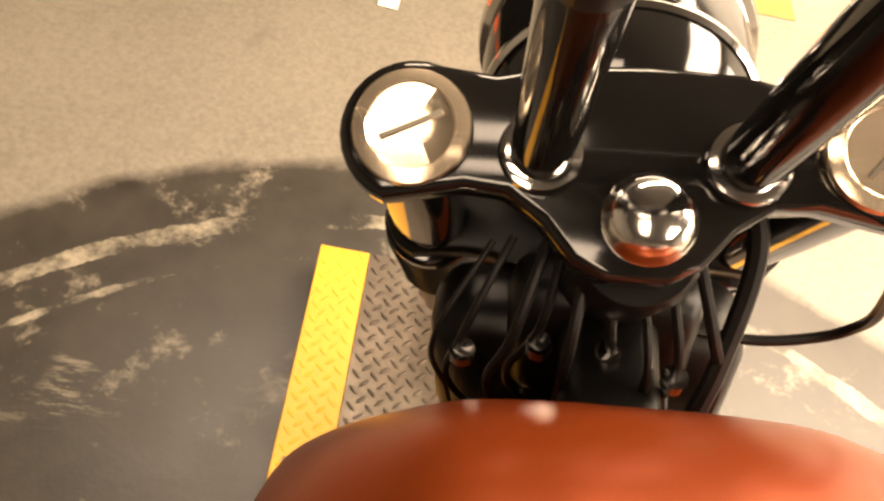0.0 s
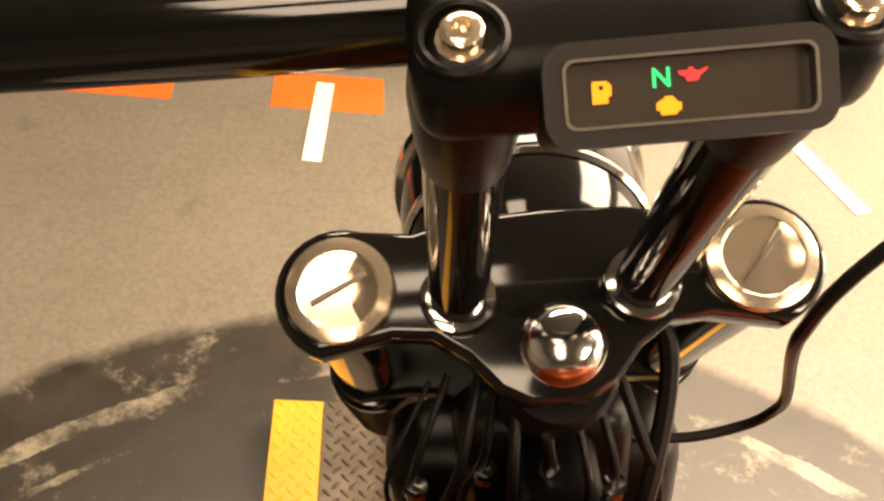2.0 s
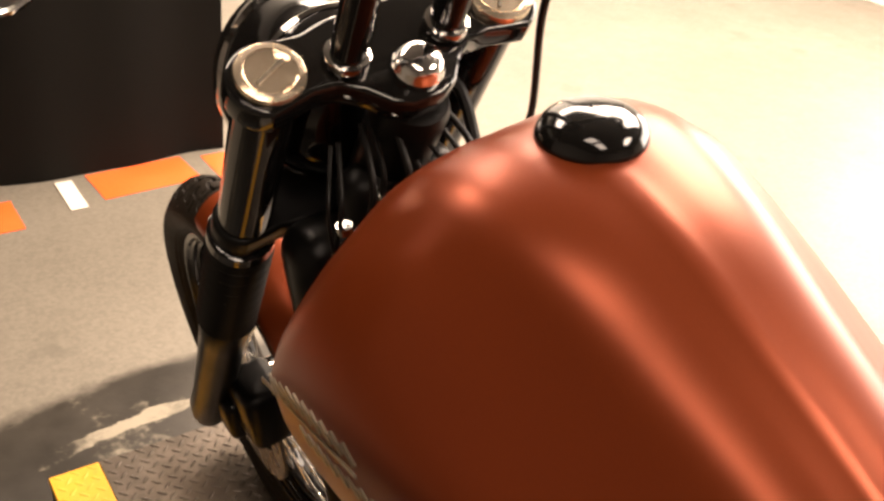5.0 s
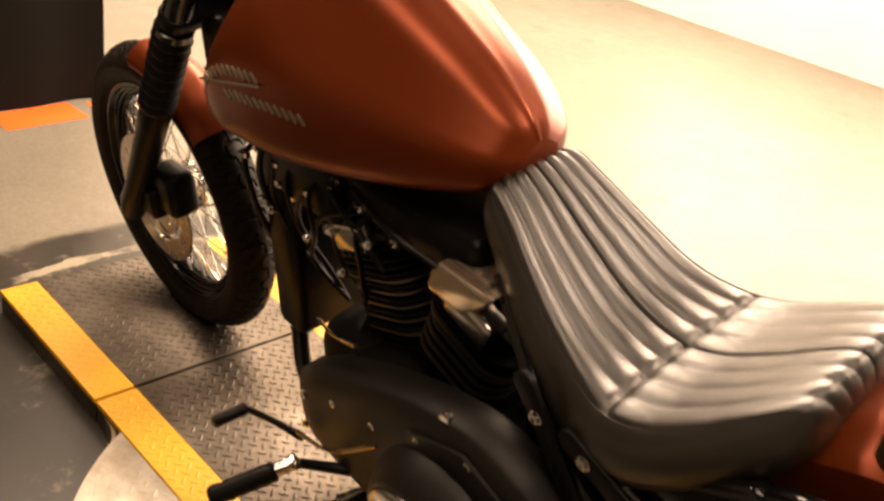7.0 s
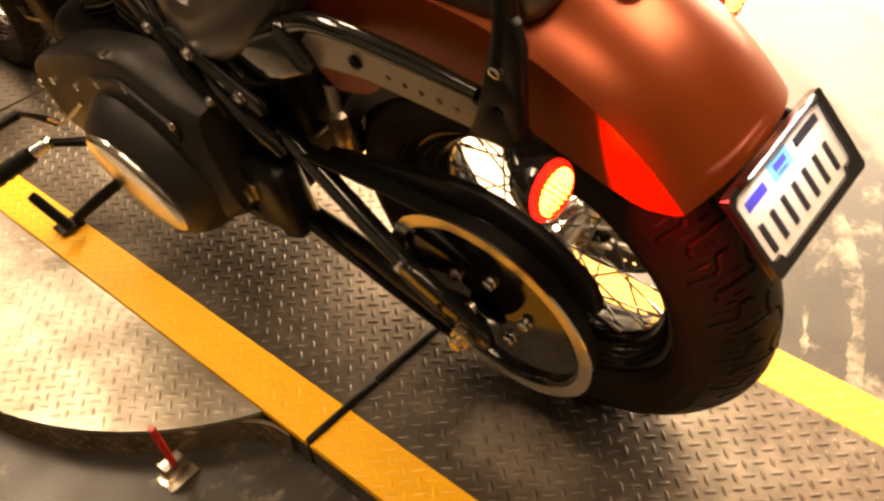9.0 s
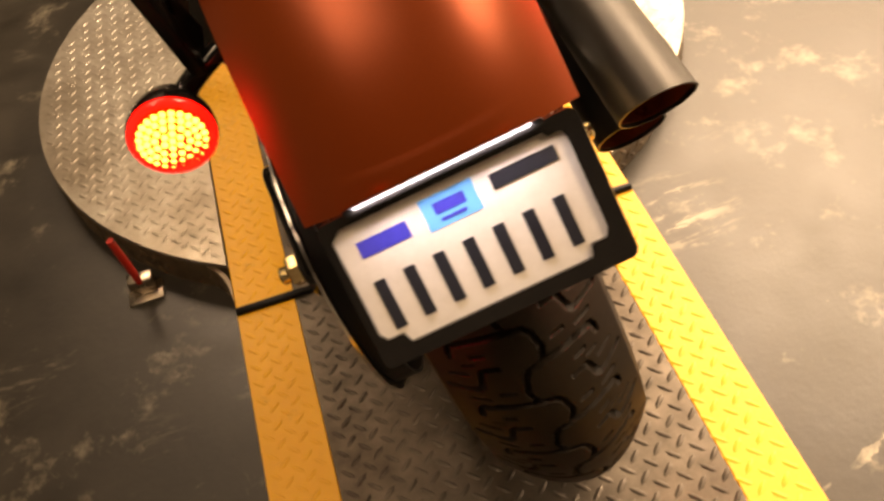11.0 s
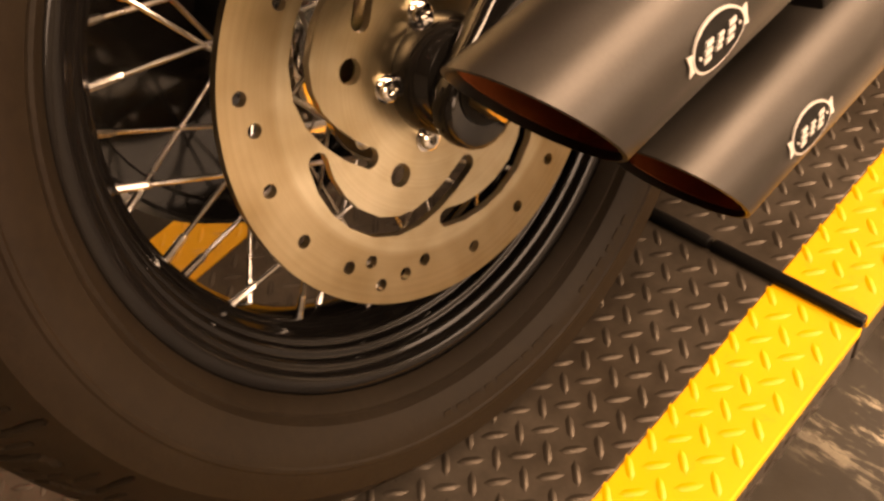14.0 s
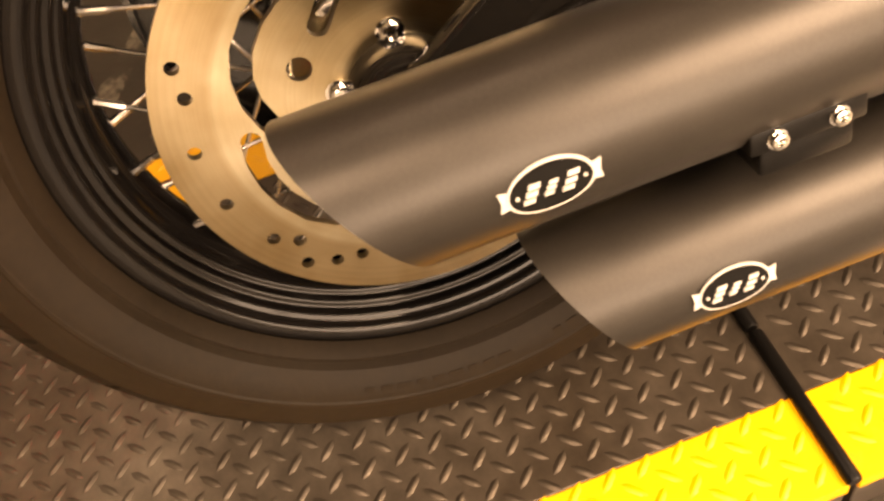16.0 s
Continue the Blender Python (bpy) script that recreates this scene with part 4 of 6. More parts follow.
# ---- turn signals and plate
for sx in (-1, 1):
    base = Vector((sx * 0.166, -0.101, 0.648))
    stalk = part("rear_turn_signal", joined(turned([(0, 0.012), (0.012, 0.024), (0.03, 0.031), (0.038, 0.0325), (0.042, 0.0325)], base, (0, -1, 0.08), 32), tube([(sx * 0.118, -0.075, 0.655), (sx * 0.142, -0.086, 0.65), base + Vector((0, -0.012, 0))], 0.009, 10)), GLOSS_BLACK, bike, "gloss black turn signal, lit red")
    part("lens", turned([(0, 0.0315), (0.003, 0.0315), (0.0055, 0.0295), (0.0075, 0.022), (0.0084, 0.008), (0.0085, 0.001)], base + Vector((0, -0.042, 0.0034)), (0, -1, 0.08), 32), RED_LENS, stalk, "glowing red lens")
    leds = [turned([(0, 0.0025), (0.0014, 0.0023), (0.0022, 0.001)], base + Vector((r * math.cos(a), -0.0425 - d, 0.0045 + r * math.sin(a))), (0, -1, 0.08), 8) for r, n, d in ((0.0, 1, 0.0078), (0.0062, 6, 0.0076), (0.0122, 12, 0.0073), (0.0178, 18, 0.0069), (0.0228, 24, 0.0062)) for a in (2 * math.pi * k / n for k in range(n))]
    part("lit_core", joined(*leds), AMBER_LEDS, stalk, "bright amber diode cluster")
    data = bpy.data.lights.new("signal_bulb", "AREA")
    data.shape, data.size, data.energy, data.color = "DISK", 0.05, 4.2, (1.0, 0.018, 0.022)
    new("signal_bulb", data).matrix_world = bike.matrix_basis @ look(base + Vector((0, -0.0545, 0.004)), base + Vector((0, -1, 0.08)))

# licence plate in its frame; the characters are plain bars
PC, PUP = Vector((0.002, -0.306, 0.5935)), Vector((0, 0.6, 0.8)).normalized()
POUT = Vector((0, -PUP.z, PUP.y))
PM = Matrix(((1, PUP.x, POUT.x, PC.x), (0, PUP.y, POUT.y, PC.y), (0, PUP.z, POUT.z, PC.z), (0, 0, 0, 1)))


def round_rect(w, h, r, n=6):
    out = []
    for cx, cy, a0 in ((w / 2 - r, h / 2 - r, 0), (-w / 2 + r, h / 2 - r, 90), (-w / 2 + r, -h / 2 + r, 180), (w / 2 - r, -h / 2 + r, 270)):
        out += [(cx + r * math.cos(radians(a0 + 90 * k / n)), cy + r * math.sin(radians(a0 + 90 * k / n))) for k in range(n + 1)]
    return out


FIT = Matrix.Diagonal((0.955, 0.92, 1, 1))
holder = part("plate_holder", moved(joined(cut_sheet(round_rect(0.184, 0.111, 0.006), [], 0.004), moved(cut_sheet(round_rect(0.184, 0.111, 0.006), [[(x - 0.002, y + 0.001) for x, y in [(-0.084, 0.04), (-0.076, 0.047), (0.068, 0.047), (0.071, 0.043), (0.08, 0.043), (0.082, 0.038), (0.082, -0.03), (0.079, -0.036), (0.068, -0.036), (0.065, -0.045), (-0.066, -0.045), (-0.069, -0.037), (-0.08, -0.037), (-0.084, -0.032)]]], 0.005), Matrix.Translation((0, 0, 0.0055)))), PM @ FIT), GLOSS_BLACK, bike, "black licence plate frame", 30)
lic = part("licence_plate", moved(cut_sheet(round_rect(0.178, 0.102, 0.01), [], 0.0014), PM @ FIT @ Matrix.Translation((0, 0, 0.0029))), PLATE_WHITE, holder, "white pressed-metal licence plate")
for k in range(7):
    part("character_bar", moved(rbox(-0.0042, 0.0042, -0.0185, 0.0185, 0, 0.0014, 0.0006, 1), PM @ FIT @ Matrix.Translation((-0.07 + 0.0215 * k, -0.014, 0.0034))), INK, lic)
part("month_bar", moved(rbox(-0.018, 0.018, -0.006, 0.006, 0, 0.0006, 0), PM @ FIT @ Matrix.Translation((-0.055, 0.028, 0.0035))), BLUE_INK, lic)
stick = part("year_sticker", moved(rbox(-0.019, 0.019, -0.0115, 0.0115, 0, 0.0005, 0), PM @ FIT @ Matrix.Translation((-0.006, 0.03, 0.0035))), BLUE_STICKER, lic, "light blue sticker")
for dy, wd, hh in ((0.002, 0.011, 0.004), (-0.0065, 0.009, 0.0012)):
    part("sticker_bar", moved(rbox(-wd, wd, -hh, hh, 0, 0.0004, 0), PM @ FIT @ Matrix.Translation((-0.006, 0.03 + dy, 0.0041))), BLUE_INK, stick)
part("state_bar", moved(rbox(-0.023, 0.023, -0.0055, 0.0055, 0, 0.0012, 0.0004, 1), PM @ FIT @ Matrix.Translation((0.047, 0.032, 0.0035))), INK, lic)
part("bracket", moved(rbox(-0.05, 0.05, -0.02, 0.05, -0.05, -0.001, 0.006), PM @ FIT), SATIN_BLACK, holder)
part("plate_lamp", moved(rbox(-0.07, 0.07, -0.003, 0.003, 0, 0.012, 0.001), PM @ FIT @ Matrix.Translation((0, 0.056, 0.006))), GLOSS_BLACK, holder, "black plate lamp bar")
# brass colour stands for the glint along the dark frame edge
part("edge_glint_strip", moved(rbox(-0.0007, 0.0007, -0.045, 0.045, 0.0, 0.0016, 0.0003), PM @ FIT @ Matrix.Translation((0.0928, -0.008, -0.001))), BRASS, holder, "brassy strip for the glint on the frame edge")
data = bpy.data.lights.new("plate_light", "AREA")
data.shape, data.size, data.size_y, data.energy, data.color = "RECTANGLE", 0.12, 0.004, 0.24, (0.85, 0.85, 1.0)
new("plate_light", data).matrix_world = bike.matrix_basis @ look(PC + PUP * 0.053 + POUT * 0.02, PC + PUP * 0.02 + POUT * 0.003)

# ---- front end: fork, clamps, risers, bar, headlamp
CAPY, CAPZ, CAPX = 1.28, 1.033, 0.109
AXX = FX
FORK = Vector((AXX, FY, FZ)) - Vector((0, CAPY, CAPZ))
FDIR = FORK.normalized()
FFWD = Vector((1, 0, 0)).cross(FDIR).normalized()
if FFWD.y < 0:
    FFWD = -FFWD
# frame of the clamps: u across, v ahead, n up along the fork
CL = Matrix(((1, FFWD.x, -FDIR.x, 0), (0, FFWD.y, -FDIR.y, CAPY), (0, FFWD.z, -FDIR.z, CAPZ), (0, 0, 0, 1)))


def clamp_outline(lobe):
    top = [(-CAPX + lobe * math.cos(a), lobe * math.sin(a)) for a in (radians(250 - 180 * k / 14) for k in range(15))]
    mid_front = [(-0.07, 0.03), (-0.045, 0.036), (0, 0.038), (0.045, 0.036), (0.07, 0.03)]
    right = [(CAPX + lobe * math.cos(a), lobe * math.sin(a)) for a in (radians(110 - 180 * k / 14) for k in range(15))]
    back = [(0.082, -0.026), (0.062, -0.028), (0.045, -0.04), (0.03, -0.058), (0.014, -0.066), (-0.014, -0.066), (-0.03, -0.058), (-0.045, -0.04), (-0.062, -0.028), (-0.082, -0.026)]
    return (top + mid_front + right + back)[::-1]


fork = part("fork_clamp", moved(cut_sheet(clamp_outline(0.0355), [], 0.026, 0.005), CL @ Matrix.Translation((0, 0, -0.014))), GLOSS_BLACK, bike, "gloss black upper fork clamp", 30)
part("lower_clamp", moved(cut_sheet(clamp_outline(0.031), [], 0.03, 0.006), CL @ Matrix.Translation((0, 0, -0.235))), SATIN_BLACK, fork, "black lower fork clamp", 30)
# added black block that makes the space under the clamp dark
part("dark_filler", joined(rbox(-0.112, 0.095, 1.285, 1.36, 0.71, 0.85, 0.03, 4), rbox(-0.06, 0.055, 1.27, 1.32, 0.8, 0.91, 0.02, 3)), SATIN_BLACK, fork, "black filler block added under the clamp", 45)
part("stem_nut", moved(turned([(0, 0.0215), (0.005, 0.022), (0.007, 0.0205), (0.011, 0.0195), (0.015, 0.0165), (0.0175, 0.0115), (0.019, 0.0035), (0.0192, 0.0005)], (0, 0, 0), (0, 0, 1), 40), CL @ Matrix.Translation((0.004, -0.037, -0.001))), CHROME, fork, "chrome domed steering stem nut")
for sx in (-1, 1):
    top = Vector((sx * CAPX, CAPY, CAPZ))
    foot = Vector((AXX + sx * CAPX, FY, FZ)) + FFWD * 0.0
    L = (foot - top).length
    d = (foot - top).normalized()
    leg = part("fork_leg", turned([(0.0, 0.025), (0.44, 0.025), (0.47, 0.03), (0.48, 0.032), (0.52, 0.03), (L - 0.08, 0.028), (L - 0.03, 0.031), (L + 0.012, 0.026), (L + 0.02, 0.018)], top, d, 32), SATIN_BLACK, bike, "satin black telescopic fork leg")
    gait = []
    for k in range(17):
        r = 0.036 if k % 2 else 0.0305
        gait.append((0.268 + 0.0125 * k, r))
    part("fork_gaiter", turned(gait, top, d, 28), BLACK_RUBBER, leg, "ribbed black rubber gaiter")
    part("fork_tube", joined(turned([(0.03, 0.0262), (0.29, 0.0262)], top, d, 28), turned([(0.25, 0.03), (0.252, 0.0345), (0.266, 0.0345), (0.268, 0.031)], top, d, 28)), GLOSS_BLACK, leg, "gloss black fork tube")
    cap = part("fork_cap", moved(turned([(0, 0.0278), (0.004, 0.0288), (0.0065, 0.0278), (0.0075, 0.0245), (0.008, 0.0215), (0.0072, 0.0205), (0.0072, 0.006), (0.0072, 0.0005)], (0, 0, 0), (0, 0, 1), 40), CL @ Matrix.Translation((sx * CAPX, 0, -0.001))), FORK_CAP, fork, "polished round fork cap")
    part("cap_slot", moved(rbox(-0.016, 0.016, -0.0014, 0.0014, 0.006, 0.0078, 0.0004, 1), CL @ Matrix.Translation((sx * CAPX, 0, 0)) @ Matrix.Rotation(0.45 if sx < 0 else 0.9, 4, "Z")), GREY_STEEL, cap)
    a = Vector((sx * 0.047, 1.268, 1.035))
    b = Vector((sx * 0.046 + 0.0115, 1.163, 1.237))
    ax = b - a
    ris = part("handlebar_riser", turned([(0, 0.0148), (0.01, 0.0148), (ax.length - 0.06, 0.0146), (ax.length - 0.02, 0.0152), (ax.length + 0.006, 0.0155), (ax.length + 0.0095, 0.014), (ax.length + 0.0095, 0.0095), (ax.length + 0.006, 0.009)], a, ax, 28), GLOSS_BLACK, bike, "gloss black round handlebar riser")
    part("riser_head", turned([(ax.length - 0.05, 0.0153), (ax.length - 0.03, 0.017), (ax.length - 0.008, 0.0178), (ax.length + 0.004, 0.0168), (ax.length + 0.0085, 0.0148)], a, ax, 32, False), SATIN_BLACK, ris, "satin black riser head")
    part("riser_ring", turned([(-0.004, 0.0185), (0.0, 0.02), (0.004, 0.019), (0.005, 0.0155)], a - ax.normalized() * 0.002, ax, 32), CHROME, ris, "chrome ring at the riser foot")
    part("clamp_recess", turned([(-0.002, 0.0095), (0.0, 0.0125), (0.002, 0.0125), (0.0028, 0.0112), (0.0022, 0.0098), (0.0, 0.0096)], (0.0146 + sx * 0.05, 1.151, 1.2555), (0, -0.36, 0.93), 32, False), SATIN_BLACK, ris, "satin black bolt pocket")
    part("clamp_bolt", bolt((0.0146 + sx * 0.05, 1.151, 1.2555), (0, -0.36, 0.93), 0.0058, 0.0055), FORK_CAP, ris, "silver clamp bolt")

CX = 0.0155
body = rbox(CX - 0.066, CX + 0.06, -0.022, 0.022, -0.017, 0.017, 0.011, 4)
clampb = part("bar_clamp", moved(body, Matrix.Translation((0, 1.164, 1.243)) @ Matrix.Rotation(radians(20), 4, "X")), SATIN_BLACK, bike, "satin black handlebar clamp with a gauge in it", 45)
GA = Matrix.Translation((CX + 0.004, 1.139, 1.243)) @ Matrix.Rotation(radians(50), 4, "X") @ Matrix.Diagonal((0.86, 0.9, 1, 1))
gauge = part("gauge_housing", moved(rbox(-0.042, 0.042, -0.014, 0.014, -0.034, 0.004, 0.006, 3), GA), SATIN_BLACK, clampb, "black gauge housing")
part("gauge_bezel", moved(cut_sheet(round_rect(0.084, 0.029, 0.008), [round_rect(0.07, 0.0175, 0.003)], 0.006), GA @ Matrix.Translation((0, 0, 0.0055))), DARK_PLASTIC, gauge, "dark grey rounded gauge bezel")
# thin highlight round the gauge window, built as a grey ring
part("rim_highlight", moved(cut_sheet(round_rect(0.0725, 0.0195, 0.0035), [round_rect(0.0705, 0.0178, 0.003)], 0.0016), GA @ Matrix.Translation((0, 0, 0.0085))), GREY_STEEL, gauge, "thin grey ring for the gauge rim's highlight")
face = part("gauge_face", moved(rbox(-0.036, 0.036, -0.0095, 0.0095, 0, 0.0006, 0), GA @ Matrix.Translation((0, 0, 0.0045))), GAUGE_FACE, gauge, "smoked gauge window")
def letters(body, size):
    """A flat lettering mesh in the built-in font, centred."""
    cu = bpy.data.curves.new("letters", "FONT")
    cu.body, cu.size, cu.align_x, cu.align_y, cu.extrude, cu.offset = body, size, "CENTER", "CENTER", 0.0002, size * 0.02
    ob = bpy.data.objects.new("letters", cu)
    scene.collection.objects.link(ob)
    me = bpy.data.meshes.new_from_object(ob.evaluated_get(bpy.context.evaluated_depsgraph_get()))
    bm = bmesh.new()
    bm.from_mesh(me)
    bpy.data.objects.remove(ob)
    bpy.data.curves.remove(cu)
    bpy.data.meshes.remove(me)
    return bm


PUMP = [(-0.0026, -0.0031), (0.0018, -0.0031), (0.002, -0.0012), (0.0029, -0.001), (0.003, 0.0016), (0.002, 0.0028), (0.0014, 0.0031), (-0.0022, 0.0031), (-0.0026, 0.0026)]
ENGINE = [(-0.0035, -0.001), (-0.0026, -0.001), (-0.0022, -0.0024), (0.002, -0.0024), (0.0028, -0.0014), (0.0036, -0.0012), (0.0036, 0.0009), (0.0026, 0.001), (0.0018, 0.002), (0.0012, 0.0027), (-0.001, 0.0027), (-0.0014, 0.002), (-0.0026, 0.0016), (-0.0035, 0.001)]
OIL_CAN = [(-0.0042, 0.0014), (-0.0036, 0.0002), (-0.0022, -0.0002), (-0.0016, -0.0016), (0.0014, -0.0016), (0.0022, -0.0002), (0.0044, 0.0014), (0.0042, 0.002), (0.002, 0.001), (0.0004, 0.0014), (0.0004, 0.0021), (-0.001, 0.0021), (-0.001, 0.0014), (-0.003, 0.0014)]
for shape, x, y, m, words in ((cut_sheet(PUMP, [circle2(0.0, 0.0013, 0.0008, 8)], 0.0005), -0.025, 0.0005, TELL_AMBER, "lit amber fuel telltale"), (letters("N", 0.0076), -0.0075, 0.003, TELL_GREEN, "lit green neutral letter"), (cut_sheet(OIL_CAN, [], 0.0005), 0.0015, 0.0033, TELL_RED, "lit red oil telltale"), (cut_sheet(ENGINE, [], 0.0005), -0.0058, -0.0047, TELL_AMBER, "lit amber engine telltale")):
    part("warning_lamp", moved(shape, GA @ Matrix.Translation((x, y, 0.0056))), m, face, words)
bar_pts = [(-0.36, 1.05, 1.44), (-0.335, 1.1, 1.4), (-0.31, 1.16, 1.31), (-0.27, 1.19, 1.256), (-0.2, 1.198, 1.242), (CX, 1.195, 1.24), (0.23, 1.198, 1.242), (0.3, 1.19, 1.256), (0.34, 1.16, 1.31), (0.365, 1.1, 1.4), (0.39, 1.05, 1.44)]
hb = part("handlebar", tube(bar_pts, 0.0166, 20), GLOSS_BLACK, bike, "gloss black tall handlebar")
for sx in (-1, 1):
    end, prev = Vector(bar_pts[0 if sx < 0 else -1]), Vector(bar_pts[1 if sx < 0 else -2])
    dd = (end - prev).normalized()
    part("grip", turned([(0, 0.0165)] + [(0.006 + 0.012 * k, 0.0175 if k % 2 else 0.0165) for k in range(9)] + [(0.112, 0.014)], end - dd * 0.005, dd, 20), BLACK_RUBBER, hb, "ribbed black rubber grip")
# round mirror on a short stalk under the bar
mc = Vector((-0.285, 1.295, 1.168))
mir = part("round_mirror", turned([(0, 0.012), (0.01, 0.028), (0.02, 0.037), (0.026, 0.0385), (0.029, 0.0385)], mc, (0.25, -0.75, 0.3), 40), GLOSS_BLACK, bike, "gloss black round mirror with a bright rim")
md = Vector((0.25, -0.75, 0.3)).normalized()
part("rim", turned([(0.0285, 0.0385), (0.031, 0.04), (0.033, 0.0385), (0.0325, 0.0355)], mc, md, 40, False), CHROME, mir, "bright mirror rim")
part("glass", turned([(0.0305, 0.036), (0.0315, 0.0355), (0.0318, 0.0005)], mc, md, 40), MIRROR, mir, "mirror glass")
part("stalk", tube([mc + Vector((0, 0, 0.0)), mc + Vector((-0.005, -0.03, 0.05)), (-0.275, 1.19, 1.255)], 0.005, 8), SATIN_BLACK, mir)
# headlamp bucket, chrome trim ring and shell
HC = Vector((0.0, 1.425, 0.925))
HD = Vector((0, 1, -0.06))
prof = [(-0.085, 0.004), (-0.083, 0.022), (-0.075, 0.045), (-0.058, 0.066), (-0.035, 0.08), (-0.01, 0.087), (0.02, 0.089), (0.05, 0.089)]
lamp = part("headlamp", turned(prof, HC, HD, 56), GLOSS_BLACK, bike, "gloss black round headlamp")
part("chrome_ring", turned([(0.048, 0.089), (0.05, 0.0935), (0.058, 0.095), (0.066, 0.092), (0.068, 0.085)], HC, HD, 56, False), CHROME, lamp, "chrome headlamp trim ring")
# a white reflection on the black shell, built as a chrome band
part("chrome_ring", turned([(-0.02, 0.0855), (-0.017, 0.0885), (-0.013, 0.0885), (-0.01, 0.0872)], HC, HD, 56, False), CHROME, lamp, "thin chrome band for a reflected light on the shell")
part("lens", turned([(0.062, 0.086), (0.07, 0.07), (0.076, 0.04), (0.078, 0.001)], HC, HD, 48), CHROME, lamp, "clear headlamp lens")
part("bracket", joined(tube([(-0.08, 1.36, 0.95), (-0.05, 1.35, 0.98), (0.05, 1.35, 0.98), (0.08, 1.36, 0.95)], 0.009, 10), rbox(-0.03, 0.03, 1.325, 1.365, 0.96, 0.985, 0.004)), SATIN_BLACK, lamp)
# cables
for nm, pts, r in (("brake_line", [(0.285, 1.205, 1.245), (0.2, 1.222, 1.168), (0.141, 1.215, 1.11), (0.115, 1.209, 1.084), (0.108, 1.213, 1.056), (0.113, 1.228, 1.02), (0.138, 1.27, 0.925), (0.14, 1.285, 0.89), (0.126, 1.289, 0.872), (0.09, 1.289, 0.863), (0.04, 1.29, 0.87), (0.0, 1.3, 0.87)], 0.0036),
                   ("wiring_loom", [(0.02, 1.33, 0.98), (0.07, 1.3, 0.96), (0.06, 1.25, 0.9), (0.03, 1.2, 0.84)], 0.006)):
    part(nm, tube(pts, r, 8), BLACK_RUBBER, bike)

rng = random.Random(3)
for k in range(9):
    x = -0.095 + 0.018 * k + rng.uniform(-0.006, 0.006)
    y, z = 1.235 + rng.uniform(-0.01, 0.015), 0.95 + rng.uniform(-0.02, 0.02)
    part("wiring_loom", tube([(x * 0.7, y + 0.04, z + 0.01), (x, y, z - 0.03), (x + rng.uniform(-0.02, 0.02), y + 0.01, z - 0.1), (x + rng.uniform(-0.03, 0.03), y + 0.03, z - 0.2)], rng.uniform(0.0016, 0.0034), 8), BLACK_RUBBER, bike)
    if k % 2 == 1:
        part("loom_clip", turned([(-0.004, 0.0075), (0.004, 0.0075)], (x, y - 0.002, z - 0.045), (0, 0.1, -1), 12), CHROME, bike, "small chrome loom clip")

